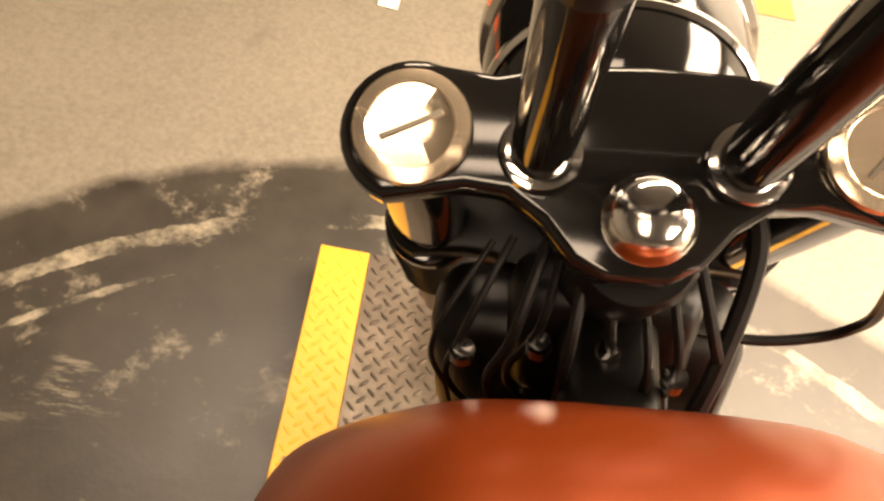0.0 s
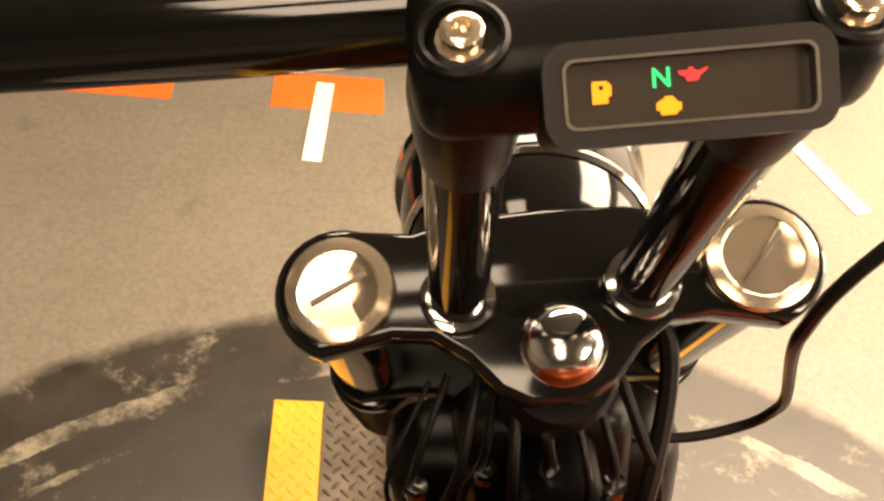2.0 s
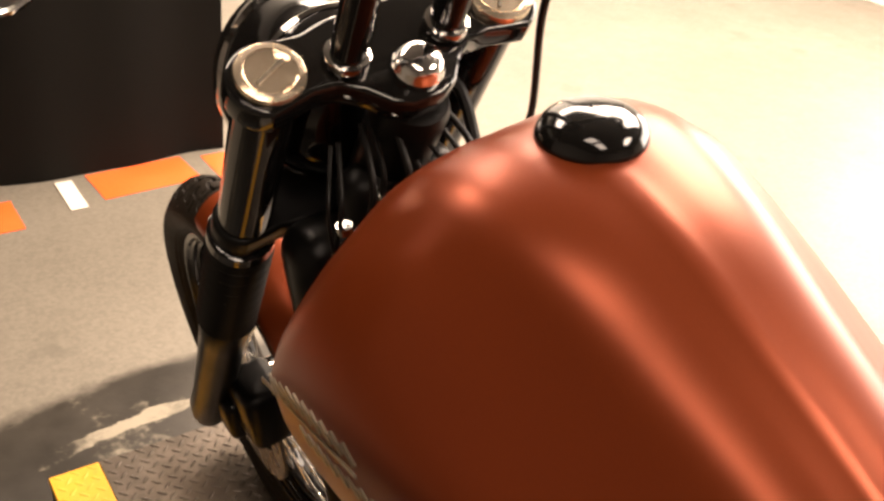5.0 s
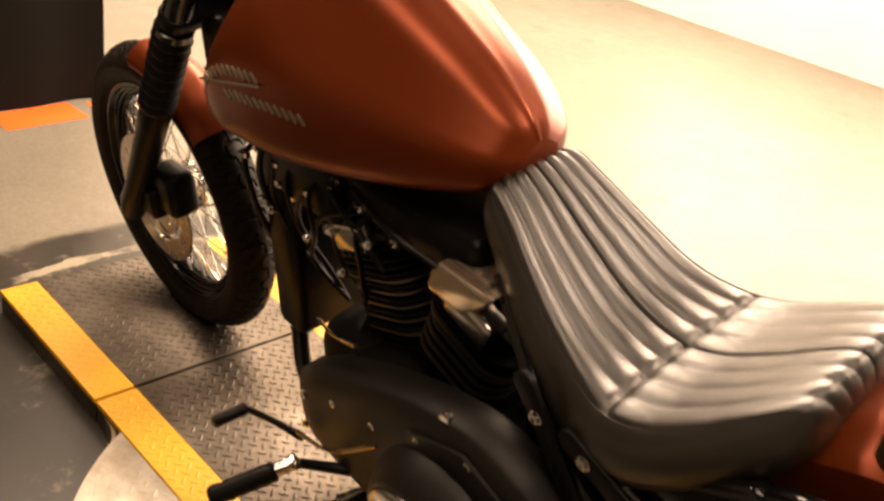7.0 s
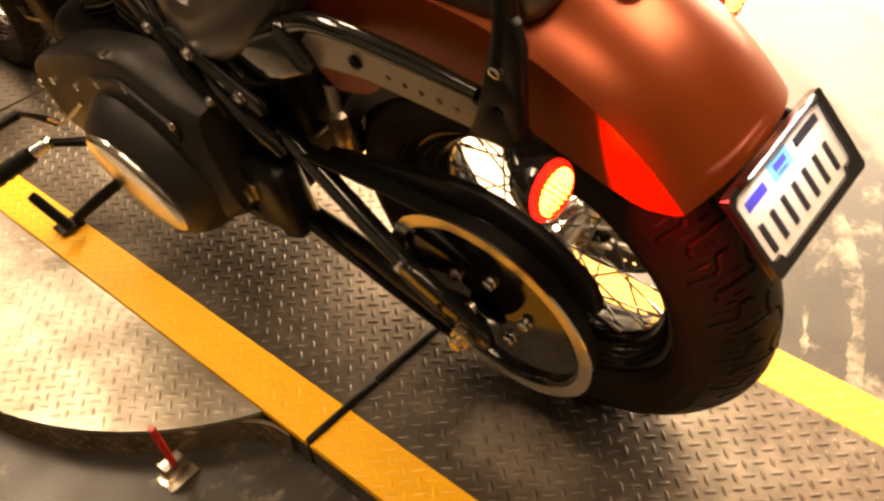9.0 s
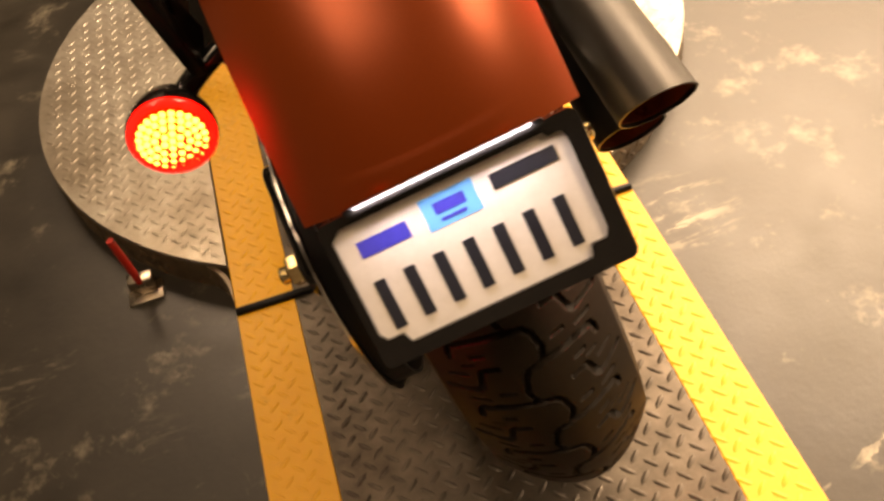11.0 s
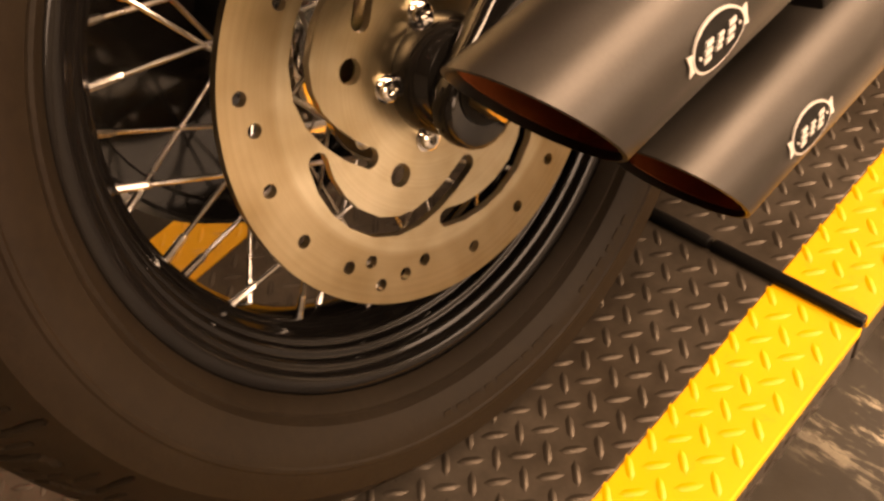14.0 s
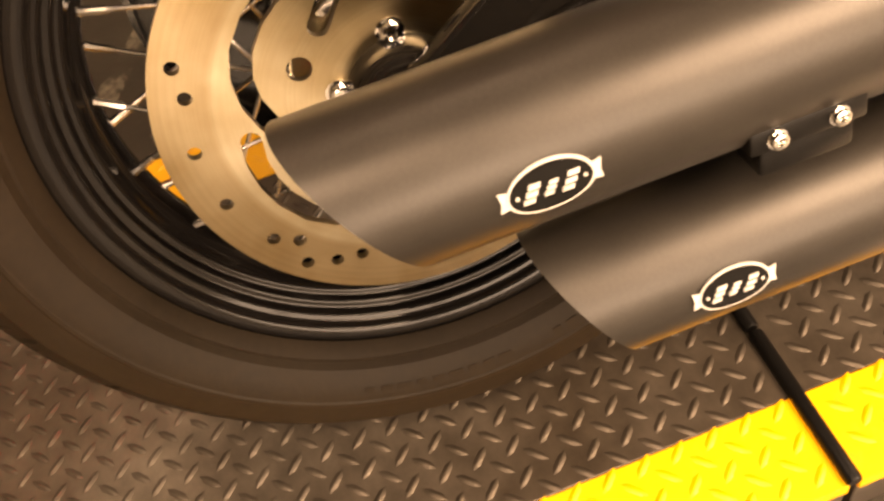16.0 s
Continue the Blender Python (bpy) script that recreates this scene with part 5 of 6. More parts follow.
# ---- frame
frame_neck = part("frame_neck", turned([(0, 0.03), (0.01, 0.034), (0.15, 0.034), (0.16, 0.03)], (0.004, 1.257, 0.985), FDIR, 28), SATIN_BLACK, bike, "black steering neck")
part("gusset", rbox(-0.028, 0.028, 1.17, 1.3, 0.76, 0.9, 0.012, 3), SATIN_BLACK, frame_neck)
for sx in (-1, 1):
    part("down_tube", tube([(sx * 0.03, 1.3, 0.86), (sx * 0.05, 1.26, 0.6), (sx * 0.075, 1.2, 0.32), (sx * 0.11, 1.13, 0.19), (sx * 0.13, 0.95, 0.155), (sx * 0.135, 0.62, 0.155), (sx * 0.135, 0.46, 0.2), (sx * 0.14, 0.42, 0.36), (sx * 0.135, 0.43, 0.52), (sx * 0.12, 0.46, 0.62)], 0.0165, 14), GLOSS_BLACK, bike, "gloss black frame tube")
    part("rear_frame_tube", tube([(sx * 0.09, 0.66, 0.7), (sx * 0.15, 0.52, 0.585), (sx * 0.165, 0.4, 0.505), (sx * 0.15, 0.36, 0.43)], 0.014, 12), GLOSS_BLACK, bike, "gloss black rear frame tube")
    for strip, ends in () if sx > 0 else (([(0.535, 0.655), (0.43, 0.5)], ((0.51, 0.618), (0.44, 0.515))), ([(0.46, 0.615), (0.325, 0.556)], ((0.434, 0.602), (0.347, 0.566)))):
        plate = part("frame_strap", moved(cut_sheet(fat_line(strip, 0.032, 8), [], 0.01, 0.003), Matrix.Translation((sx * 0.178, 0, 0)) @ TO_X), SATIN_BLACK, bike, "satin black frame strap with bolts", 30)
        for y, z in ends:
            part("strap_bolt", bolt((sx * 0.183, y, z), (sx, 0, 0), 0.0078, 0.006), CHROME, plate, "chrome strap bolt")
    # swing arm with its two struts and the axle plate; the right end stands closer to the wheel
    ex = -0.19 if sx < 0 else 0.104
    arm = part("swing_arm_tube", tube([(sx * 0.125, 0.43, 0.47), (sx * 0.14, 0.34, 0.445), ((sx * 0.155 + ex) / 2, 0.15, 0.372), (ex, 0.02, 0.326)], [0.017, 0.0155, 0.0145, 0.013], 14), GLOSS_BLACK, bike, "gloss black triangulated swing arm")
    part("lower_tube", tube([(sx * 0.125, 0.47, 0.235), (sx * 0.145, 0.3, 0.27), (ex, 0.03, 0.318)], [0.0185, 0.0165, 0.0135], 14), SATIN_BLACK, arm)
    part("axle_plate", moved(cut_sheet(fat_line([(0.085, 0.37), (0.03, 0.335), (0.0, 0.316)], 0.056, 10), [], 0.018, 0.005), Matrix.Translation((ex, 0, 0)) @ TO_X), GLOSS_BLACK, arm, "gloss black axle plate", 30)
    part("axle_nut", joined(hexnut((ex + sx * 0.008, 0.005, 0.324), (sx, 0, 0), 0.0175, 0.018), turned([(0, 0.01), (0.027, 0.01), (0.029, 0.008)], (ex + sx * 0.008, 0.005, 0.324), (sx, 0, 0), 20)), BRASS, arm, "zinc-plated axle nut")
    part("axle_washer", turned([(0, 0.022), (0.003, 0.022)], (ex + sx * 0.0075, 0.005, 0.324), (sx, 0, 0), 28), SATIN_BLACK, arm)
    part("adjuster", joined(hexnut((ex, 0.11, 0.37), (0, 1, 0.5), 0.009, 0.012), turned([(0, 0.005), (0.05, 0.005)], (ex, 0.07, 0.35), (0, 1, 0.5), 10)), CHROME, arm)
    tank_side = part("oil_tank", moved(rbox(-0.02, 0.02, -0.122, 0.115, -0.042, 0.034, 0.016, 4), Matrix.Translation((sx * 0.142, 0.33, 0.612)) @ Matrix.Rotation(radians(-31), 4, "X")), GLOSS_BLACK, bike, "gloss black side tank panel")
# rear shock tube, battery box and inner fender
part("rear_shock", turned([(0, 0.018), (0.004, 0.023), (0.08, 0.023), (0.085, 0.015), (0.13, 0.012)], (-0.085, 0.292, 0.412), (0.0, -0.06, 1.0), 24), STEEL, bike, "grey rear shock absorber")
# added block behind the side panels, keeps light out of the gaps
part("gap_filler", joined(rbox(-0.112, 0.112, 0.35, 0.46, 0.4, 0.61, 0.025, 4), rbox(-0.1, 0.1, 0.31, 0.4, 0.44, 0.6, 0.025, 4)), SATIN_BLACK, bike, "satin black filler block added under the seat", 45)
part("battery_box", rbox(-0.11, 0.11, 0.42, 0.6, 0.38, 0.6, 0.02, 3), SATIN_BLACK, bike, "black battery box")
part("inner_fender", skin([fender_ring(radians(20 + 85 * k / 30), 0.0, 0.324, 0.352, 0.092, 0.03, 0.004) for k in range(31)]), SATIN_BLACK, bike, "black plastic inner fender", 50)
# drive belt and its guard on the left
PY, PR_, SY, SZ, SR = 0.005, 0.152, 0.53, 0.37, 0.055
loop = [(PY + PR_ * math.cos(a), 0.324 + PR_ * math.sin(a)) for a in (radians(95 + 170 * k / 30) for k in range(31))] + [(SY + SR * math.cos(a), SZ + SR * math.sin(a)) for a in (radians(-85 + 175 * k / 20) for k in range(21))]
belt_rings = []
for k, (y, z) in enumerate(loop):
    c = Vector((PY, 0.324)) if k < 31 else Vector((SY, SZ))
    n = (Vector((y, z)) - c).normalized() * 0.003
    belt_rings.append([(PX + 0.012, y, z), (PX - 0.012, y, z), (PX - 0.012, y + n.x, z + n.y), (PX + 0.012, y + n.x, z + n.y)])
part("drive_belt", skin(belt_rings, loop=True), BLACK_RUBBER, bike, "black toothed drive belt")
guard = []
for k in range(33):
    u = k / 32
    deg = 153 - 75 * min(1.0, u / 0.72)
    ahead = 0.24 * max(0.0, (u - 0.72) / 0.28)
    rad = 0.2 - 0.02 * max(0.0, (deg - 136) / 17) ** 1.5
    y0, z0 = 0.005 + rad * math.cos(radians(deg)) + ahead, 0.324 + rad * math.sin(radians(deg)) - 0.3 * ahead
    iy, iz = Vector((0.005 - y0 + ahead, 0.324 - z0)).normalized()
    guard.append([(x, y0 + iy * d, z0 + iz * d) for x, d in ((-0.117, 0.0), (-0.126, 0.0), (-0.1295, 0.0015), (-0.131, 0.005), (-0.131, 0.044), (-0.128, 0.044), (-0.128, 0.007), (-0.125, 0.003), (-0.117, 0.003))])
part("belt_guard", skin(guard), SATIN_BLACK, bike, "satin black upper belt guard", 30)
part("belt_debris_guard", tube([(-0.16, 0.42, 0.29), (-0.165, 0.2, 0.235), (-0.165, 0.06, 0.2)], 0.008, 8), SATIN_BLACK, bike)

# ---- engine
part("crankcase", joined(rbox(-0.15, 0.14, 0.62, 1.04, 0.17, 0.43, 0.05, 5), moved(rbox(-0.14, 0.13, -0.12, 0.12, -0.11, 0.11, 0.04, 4), Matrix.Translation((0, 0.53, 0.37))), turned([(0, 0.11), (0.29, 0.11)], (-0.15, 0.86, 0.33), (1, 0, 0), 40)), CAST_BLACK, bike, "black V-twin engine crankcase", 40)
for name, by, tilt in (("rear_cylinder", 0.79, -22.5), ("front_cylinder", 0.875, 22.5)):
    M = Matrix.Translation((0, by, 0.4)) @ Matrix.Rotation(radians(-tilt), 4, "X")
    cyl = part(name, moved(turned([(0, 0.07), (0.13, 0.07), (0.14, 0.075), (0.2, 0.075)], (0, 0, 0), (0, 0, 1), 36), M), CAST_BLACK, bike, "black finned engine cylinder")
    for k in range(15):
        z = 0.025 + 0.0115 * k
        hw = 0.093 if k < 11 else 0.098
        fin = part("cooling_fin", moved(cut_sheet(round_rect(2 * hw + 0.01, 2 * hw - 0.012, 0.05, 10), [circle2(0, 0, 0.066, 32)], 0.0032), M @ Matrix.Translation((0, 0, z))), GREY_STEEL if k in (3, 5, 7, 9, 11) else CAST_BLACK, cyl)
    head = part("rocker_cover", moved(joined(rbox(-0.085, 0.085, -0.075, 0.075, 0.2, 0.235, 0.014, 4), rbox(-0.07, 0.07, -0.058, 0.058, 0.233, 0.262, 0.018, 4)), M), GLOSS_BLACK, cyl, "gloss black rocker cover", 45)
    for x in (-0.072, 0.072):
        for y in (-0.06, 0.06):
            part("head_bolt", bolt(tuple(M @ Vector((x, y, 0.234))), tuple(M.to_3x3() @ Vector((0, 0, 1))), 0.0065, 0.008), CHROME, head, "chrome rocker bolt")
    part("head_fitting", moved(joined(rbox(-0.118, -0.075, -0.045, 0.045, 0.2, 0.252, 0.01, 3), rbox(-0.11, -0.07, 0.05, 0.085, 0.22, 0.245, 0.006, 2)), M), POLISHED, head, "polished bracket on the cylinder head")
part("coil_pack", joined(rbox(-0.12, 0.1, 0.98, 1.17, 0.6, 0.72, 0.025, 3), rbox(-0.1, 0.09, 0.7, 1.0, 0.64, 0.72, 0.02, 3)), SATIN_BLACK, bike, "black coil and wiring pack under the tank")
part("regulator_box", joined(moved(cut_sheet([(0.738, 0.694), (0.64, 0.69), (0.652, 0.668), (0.694, 0.635), (0.758, 0.638), (0.762, 0.65)][::-1], [], 0.024, 0.005), Matrix.Translation((-0.122, 0, 0)) @ TO_X), rbox(-0.11, -0.06, 0.67, 0.74, 0.645, 0.685, 0.006, 2)), FORK_CAP, bike, "polished trapezoid cover beside the rear cylinder", 30)
part("intake_manifold", joined(turned([(0, 0.03), (0.1, 0.03)], (0.0, 0.78, 0.6), (0, 1, 0), 24), rbox(-0.06, 0.05, 0.79, 0.87, 0.57, 0.65, 0.02, 3)), SATIN_BLACK, bike, "black intake manifold")
for pts, r in (([(-0.12, 0.87, 0.6), (-0.125, 0.95, 0.66), (-0.1, 1.05, 0.69), (-0.05, 1.15, 0.7)], 0.006), ([(-0.11, 0.76, 0.66), (-0.13, 0.84, 0.69), (-0.11, 0.95, 0.7)], 0.005), ([(-0.1, 0.94, 0.66), (-0.12, 1.02, 0.62), (-0.1, 1.1, 0.52)], 0.005)):
    part("engine_hose", tube(pts, r, 8), BLACK_RUBBER, bike)
for p in ((-0.1, 0.99, 0.69), (-0.11, 0.92, 0.68), (-0.1, 1.07, 0.64), (-0.12, 0.83, 0.67), (-0.1, 1.12, 0.6)):
    part("hose_fitting", joined(hexnut(p, (-0.6, 0.3, 0.4), 0.009, 0.012), turned([(0, 0.005), (0.02, 0.005)], p, (-0.6, 0.3, 0.4), 10)), CHROME, bike, "chrome hose fitting")
rng = random.Random(7)
for k in range(9):
    y, z = 0.93 + 0.035 * k + rng.uniform(-0.01, 0.01), 0.66 + rng.uniform(-0.02, 0.03)
    x = -0.1 - 0.02 * rng.random()
    part("engine_hose", tube([(x + 0.03, y - 0.02, z + 0.03), (x - 0.01, y, z), (x - 0.005, y + rng.uniform(0.0, 0.05), z - 0.08), (x + 0.02, y + rng.uniform(-0.02, 0.06), z - 0.17), (x + 0.05, y, z - 0.24)], rng.uniform(0.0035, 0.0065), 8), BLACK_RUBBER, bike)
    if k % 2 == 0:
        part("hose_clip", turned([(-0.005, 0.0075), (0.005, 0.0075)], (x - 0.01, y, z), (0.1, 0.2, -1), 14), CHROME, bike, "chrome hose clip")
for p in ((-0.115, 1.0, 0.6), (-0.12, 1.06, 0.56), (-0.112, 1.14, 0.62), (-0.11, 1.18, 0.55), (-0.12, 0.97, 0.54), (-0.11, 1.2, 0.66), (-0.12, 0.9, 0.63)):
    part("hose_fitting", joined(hexnut(p, (-0.7, -0.2, 0.5), 0.0075, 0.01), turned([(0, 0.004), (0.018, 0.004)], p, (-0.7, -0.2, 0.5), 10)), CHROME, bike, "chrome hose fitting")
# cooler box enlarged to block the bright floor behind the front tyre
part("oil_cooler", rbox(-0.1, 0.1, 1.15, 1.235, 0.27, 0.7, 0.02, 3), SATIN_BLACK, bike, "black oil cooler")
for k in range(10):
    part("cooler_fin", rbox(-0.09, 0.09, 1.234, 1.239, 0.36 + 0.024 * k, 0.364 + 0.024 * k, 0), SATIN_BLACK, bike)

# primary cover on the left: long housing, clutch dome, bright derby cover
COVER_TOP = [(0.0, 0.5), (0.1, 0.54), (0.25, 0.555), (0.5, 0.522), (0.84, 0.435), (1.0, 0.37)]
COVER_LOW = [(0.0, 0.29), (0.15, 0.25), (0.6, 0.24), (1.0, 0.28)]
sec = []
for k in range(33):
    u = k / 32
    y = 0.45 + 0.55 * u
    (crest,), (sill,) = interp(COVER_TOP, u), interp(COVER_LOW, u)
    hh, zc = (crest - sill) / 2, (crest + sill) / 2
    xo = -0.236 + 0.03 * max(0, (u - 0.85) / 0.15) ** 2 + 0.02 * max(0, (0.1 - u) / 0.1) ** 2
    ring = []
    for j in range(28):
        a = 2 * math.pi * j / 28
        c, s = math.cos(a), math.sin(a)
        x = (xo - 0.145) / 2 + abs(xo + 0.145) / 2 * math.copysign(abs(c) ** 0.35, c)
        ring.append((x, y, zc + hh * math.copysign(abs(s) ** 0.6, s)))
    sec.append(ring)
prim = part("primary_cover", skin(sec), COVER_BLACK, bike, "matt black primary drive cover", 45)
DY, DZ = 0.618, 0.342
part("clutch_dome", turned([(0, 0.145), (0.04, 0.14), (0.065, 0.128), (0.08, 0.116), (0.083, 0.109)], (-0.195, DY, DZ), (-1, 0, -0.08), 64), COVER_BLACK, prim, "matt black clutch dome", 50)
part("derby_cover", turned([(0.082, 0.106), (0.087, 0.106), (0.091, 0.102), (0.094, 0.09), (0.0965, 0.05), (0.097, 0.001)], (-0.195, DY, DZ), (-1, 0, -0.08), 64), POLISHED, prim, "polished round derby cover")
for y, z in ((0.863, 0.412), (0.767, 0.44), (0.668, 0.488), (0.57, 0.52), (0.482, 0.49), (0.945, 0.37), (0.95, 0.3), (0.86, 0.27), (0.76, 0.262)):
    part("cover_bolt", bolt((-0.232, y, z), (-1, 0, 0), 0.0068, 0.006), CHROME, prim, "chrome cover bolt")
part("inspection_cover", moved(cut_sheet(fat_line([(0.5, 0.474), (0.58, 0.506), (0.668, 0.475)], 0.05, 8), [], 0.006), Matrix.Translation((-0.234, 0, 0)) @ TO_X), COVER_BLACK, prim, "satin black inspection cover", 30)
# shift linkage, footpeg, side stand
link_rod = part("shift_rod", tube([(-0.215, 0.74, 0.5), (-0.215, 0.63, 0.545)], 0.004, 8, 1), CHROME, bike, "chrome shift linkage rod")
for p in ((-0.215, 0.74, 0.5), (-0.215, 0.63, 0.545)):
    part("rod_end", turned([(-0.006, 0.009), (0.006, 0.009)], p, (1, 0, 0), 16), CHROME, link_rod)
part("sensor_strap", tube([(-0.19, 0.95, 0.5), (-0.2, 0.9, 0.505), (-0.2, 0.84, 0.52)], 0.006, 8, 6, 0.4), BRASS, bike, "brassy bracket strap")
lever = part("shift_lever", tube([(-0.255, 0.93, 0.3), (-0.265, 1.0, 0.29), (-0.27, 1.08, 0.262)], [0.0075, 0.006, 0.006], 10), SATIN_BLACK, bike, "black shift lever")
part("toe_peg", turned([(0, 0.008), (0.003, 0.0105), (0.06, 0.0105), (0.064, 0.008)], (-0.268, 1.08, 0.262), (-1, 0.1, 0.05), 16), BLACK_RUBBER, lever, "black rubber toe peg")
peg = part("footpeg", turned([(0, 0.012), (0.004, 0.0165)] + [(0.012 + 0.009 * k, 0.0175 if k % 2 else 0.0155) for k in range(10)] + [(0.104, 0.0165), (0.108, 0.012)], (-0.325, 0.9, 0.3), (-0.098, 0.04, -0.02), 22), BLACK_RUBBER, bike, "ribbed black rubber footpeg")
part("peg_mount", joined(turned([(0, 0.011), (0.03, 0.011)], (-0.302, 0.893, 0.304), (-1, 0.3, -0.1), 14), rbox(-0.304, -0.29, 0.88, 0.904, 0.296, 0.314, 0.003, 2)), POLISHED, peg, "polished peg clevis")
part("peg_arm", tube([(-0.22, 0.84, 0.27), (-0.26, 0.87, 0.285), (-0.296, 0.892, 0.304)], [0.011, 0.009, 0.008], 10), SATIN_BLACK, peg, "black peg support arm")
part("linkage_rod", tube([(-0.262, 0.93, 0.315), (-0.268, 0.83, 0.36), (-0.25, 0.74, 0.43)], 0.0035, 8), BRASS, peg, "brassy linkage rod")
stand = part("side_stand", tube([(-0.15, 0.84, 0.16), (-0.22, 0.9, 0.13), (-0.3, 0.945, 0.094), (-0.325, 0.957, 0.08)], [0.013, 0.012, 0.011, 0.011], 12), SATIN_BLACK, bike, "black side stand, folded out")
FOOT = Matrix.Translation((-0.338, 0.962, 0.0745)) @ Matrix.Rotation(radians(LEAN), 4, "Y")
part("stand_foot", moved(rbox(-0.03, 0.022, -0.02, 0.02, 0, 0.007, 0.003), FOOT), SATIN_BLACK, stand, "black stand foot pad")
part("stand_tang", turned([(0, 0.008), (0.004, 0.0112), (0.09, 0.0108), (0.098, 0.008)], (-0.347, 0.925, 0.098), (-0.014, 0.048, 0.08), 16), BLACK_RUBBER, stand, "black rubber stand tang")
part("stand_spring", tube([(-0.16, 0.87, 0.16), (-0.22, 0.9, 0.145)], 0.007, 8, 1), CHROME, stand)
part("transmission_end", joined(turned([(0, 0.022), (0.05, 0.026), (0.06, 0.02)], (-0.165, 0.4, 0.3), (0.1, 0.05, -1), 20), rbox(-0.19, -0.13, 0.36, 0.46, 0.25, 0.4, 0.02, 3)), SATIN_BLACK, bike, "black transmission side housing")
part("frame_nut", joined(hexnut((-0.19, 0.437, 0.334), (-1, 0, 0), 0.0125, 0.012), turned([(0, 0.018), (0.003, 0.018)], (-0.188, 0.437, 0.334), (-1, 0, 0), 24)), BRASS, bike, "zinc-plated frame nut")
part("canister", turned([(0, 0.012), (0.006, 0.0165), (0.012, 0.018), (0.1, 0.0175), (0.11, 0.013)], (-0.2, 0.522, 0.335), (0, 0.25, -1), 24), DARK_PLASTIC, bike, "dark grey plastic canister")

# ---- exhaust: two slash-cut mufflers on the right
def muffler(cx, cz, y_top, name, length, slash, badge_y, badge_up):
    r, wall = 0.0425, 0.002
    n = 64
    def ring(rad, y, cut, z0=cz, x0=cx):
        return [(x0 + rad * math.cos(a), y + (cut * (r - rad * math.sin(a)) if cut else 0.0), z0 + rad * math.sin(a)) for a in (2 * math.pi * k / n for k in range(n))]
    rings = [ring(0.022, y_top + 0.16, 0), ring(0.039, y_top + 0.15, 0), ring(r - wall, y_top + 0.012, slash), ring(r - wall, y_top, slash), ring(r, y_top + 0.0005, slash), ring(r, y_top + 0.06, slash * 0.5), ring(r, y_top + 0.12, 0), ring(r, y_top + length - 0.05, 0), ring(0.036, y_top + length - 0.02, 0), ring(0.026, y_top + length, 0)]
    m = part(name, skin(rings), CERAMIC, bike, "dull black slash-cut muffler", 30)
    part("baffle", skin([ring(0.0225, y_top + 0.159, 0), ring(0.0385, y_top + 0.149, 0), ring(r - wall - 0.0008, y_top + 0.006, slash), ring(r - wall - 0.0015, y_top + 0.0062, slash), ring(0.0375, y_top + 0.1485, 0), ring(0.022, y_top + 0.1585, 0)], cap=False), BURNT, m, "heat-stained inner baffle")
    # oval badge with a rim and plain shapes in place of letters
    ang = math.atan2(badge_up, 1.0)
    def on(y, t):
        return Vector((cx + (r + 0.0006) * math.cos(ang + t / r), y, cz + (r + 0.0006) * math.sin(ang + t / r)))
    def patch(outline, lift, material, nm, par, label=""):
        bm = bmesh.new()
        lo = [bm.verts.new(on(yb + p[0], p[1])) for p in outline]
        out = Vector((math.cos(ang), 0, math.sin(ang)))
        hi = [bm.verts.new(on(yb + p[0], p[1]) + out * lift) for p in outline]
        bm.faces.new(hi)
        for i in range(len(lo)):
            j = (i + 1) % len(lo)
            bm.faces.new((lo[i], lo[j], hi[j], hi[i]))
        return part(nm, bm, material, par, label)
    yb = badge_y
    oval = lambda a, b, n=40: [(a * math.cos(2 * math.pi * k / n), b * math.sin(2 * math.pi * k / n)) for k in range(n)]
    for e in (-1, 1):
        patch([(e * x, y) for x, y in ((0.0185, -0.0042), (0.0232, -0.0052), (0.0222, 0.0), (0.0232, 0.0052), (0.0185, 0.0042))], 0.0008, BADGE_SILVER, "badge_tab", m)
    rim = patch(oval(0.02, 0.0132), 0.001, BADGE_SILVER, "badge_rim", m, "silver oval badge rim")
    patch(oval(0.0186, 0.0118), 0.0013, SATIN_BLACK, "badge_face", rim, "black badge face")
    for x0, w, h3 in ((-0.0088, 0.0026, 0.0046), (0.0, 0.002, 0.0034), (0.0088, 0.0026, 0.0046)):
        for f0, f1, dx in ((-1.0, -0.52, -0.0006), (-0.24, 0.24, 0.0), (0.52, 1.0, 0.0006)):
            patch([(x0 + dx - w + 0.28 * f0 * h3, f0 * h3), (x0 + dx + w + 0.28 * f0 * h3, f0 * h3), (x0 + dx + w + 0.28 * f1 * h3, f1 * h3), (x0 + dx - w + 0.28 * f1 * h3, f1 * h3)], 0.0016, BADGE_SILVER, "badge_bar", rim)
    for e in (-1, 1):
        patch([(e * 0.0152 + x, y) for x, y in oval(0.0009, 0.0009, 10)], 0.0016, BADGE_SILVER, "badge_dot", rim)
    return m


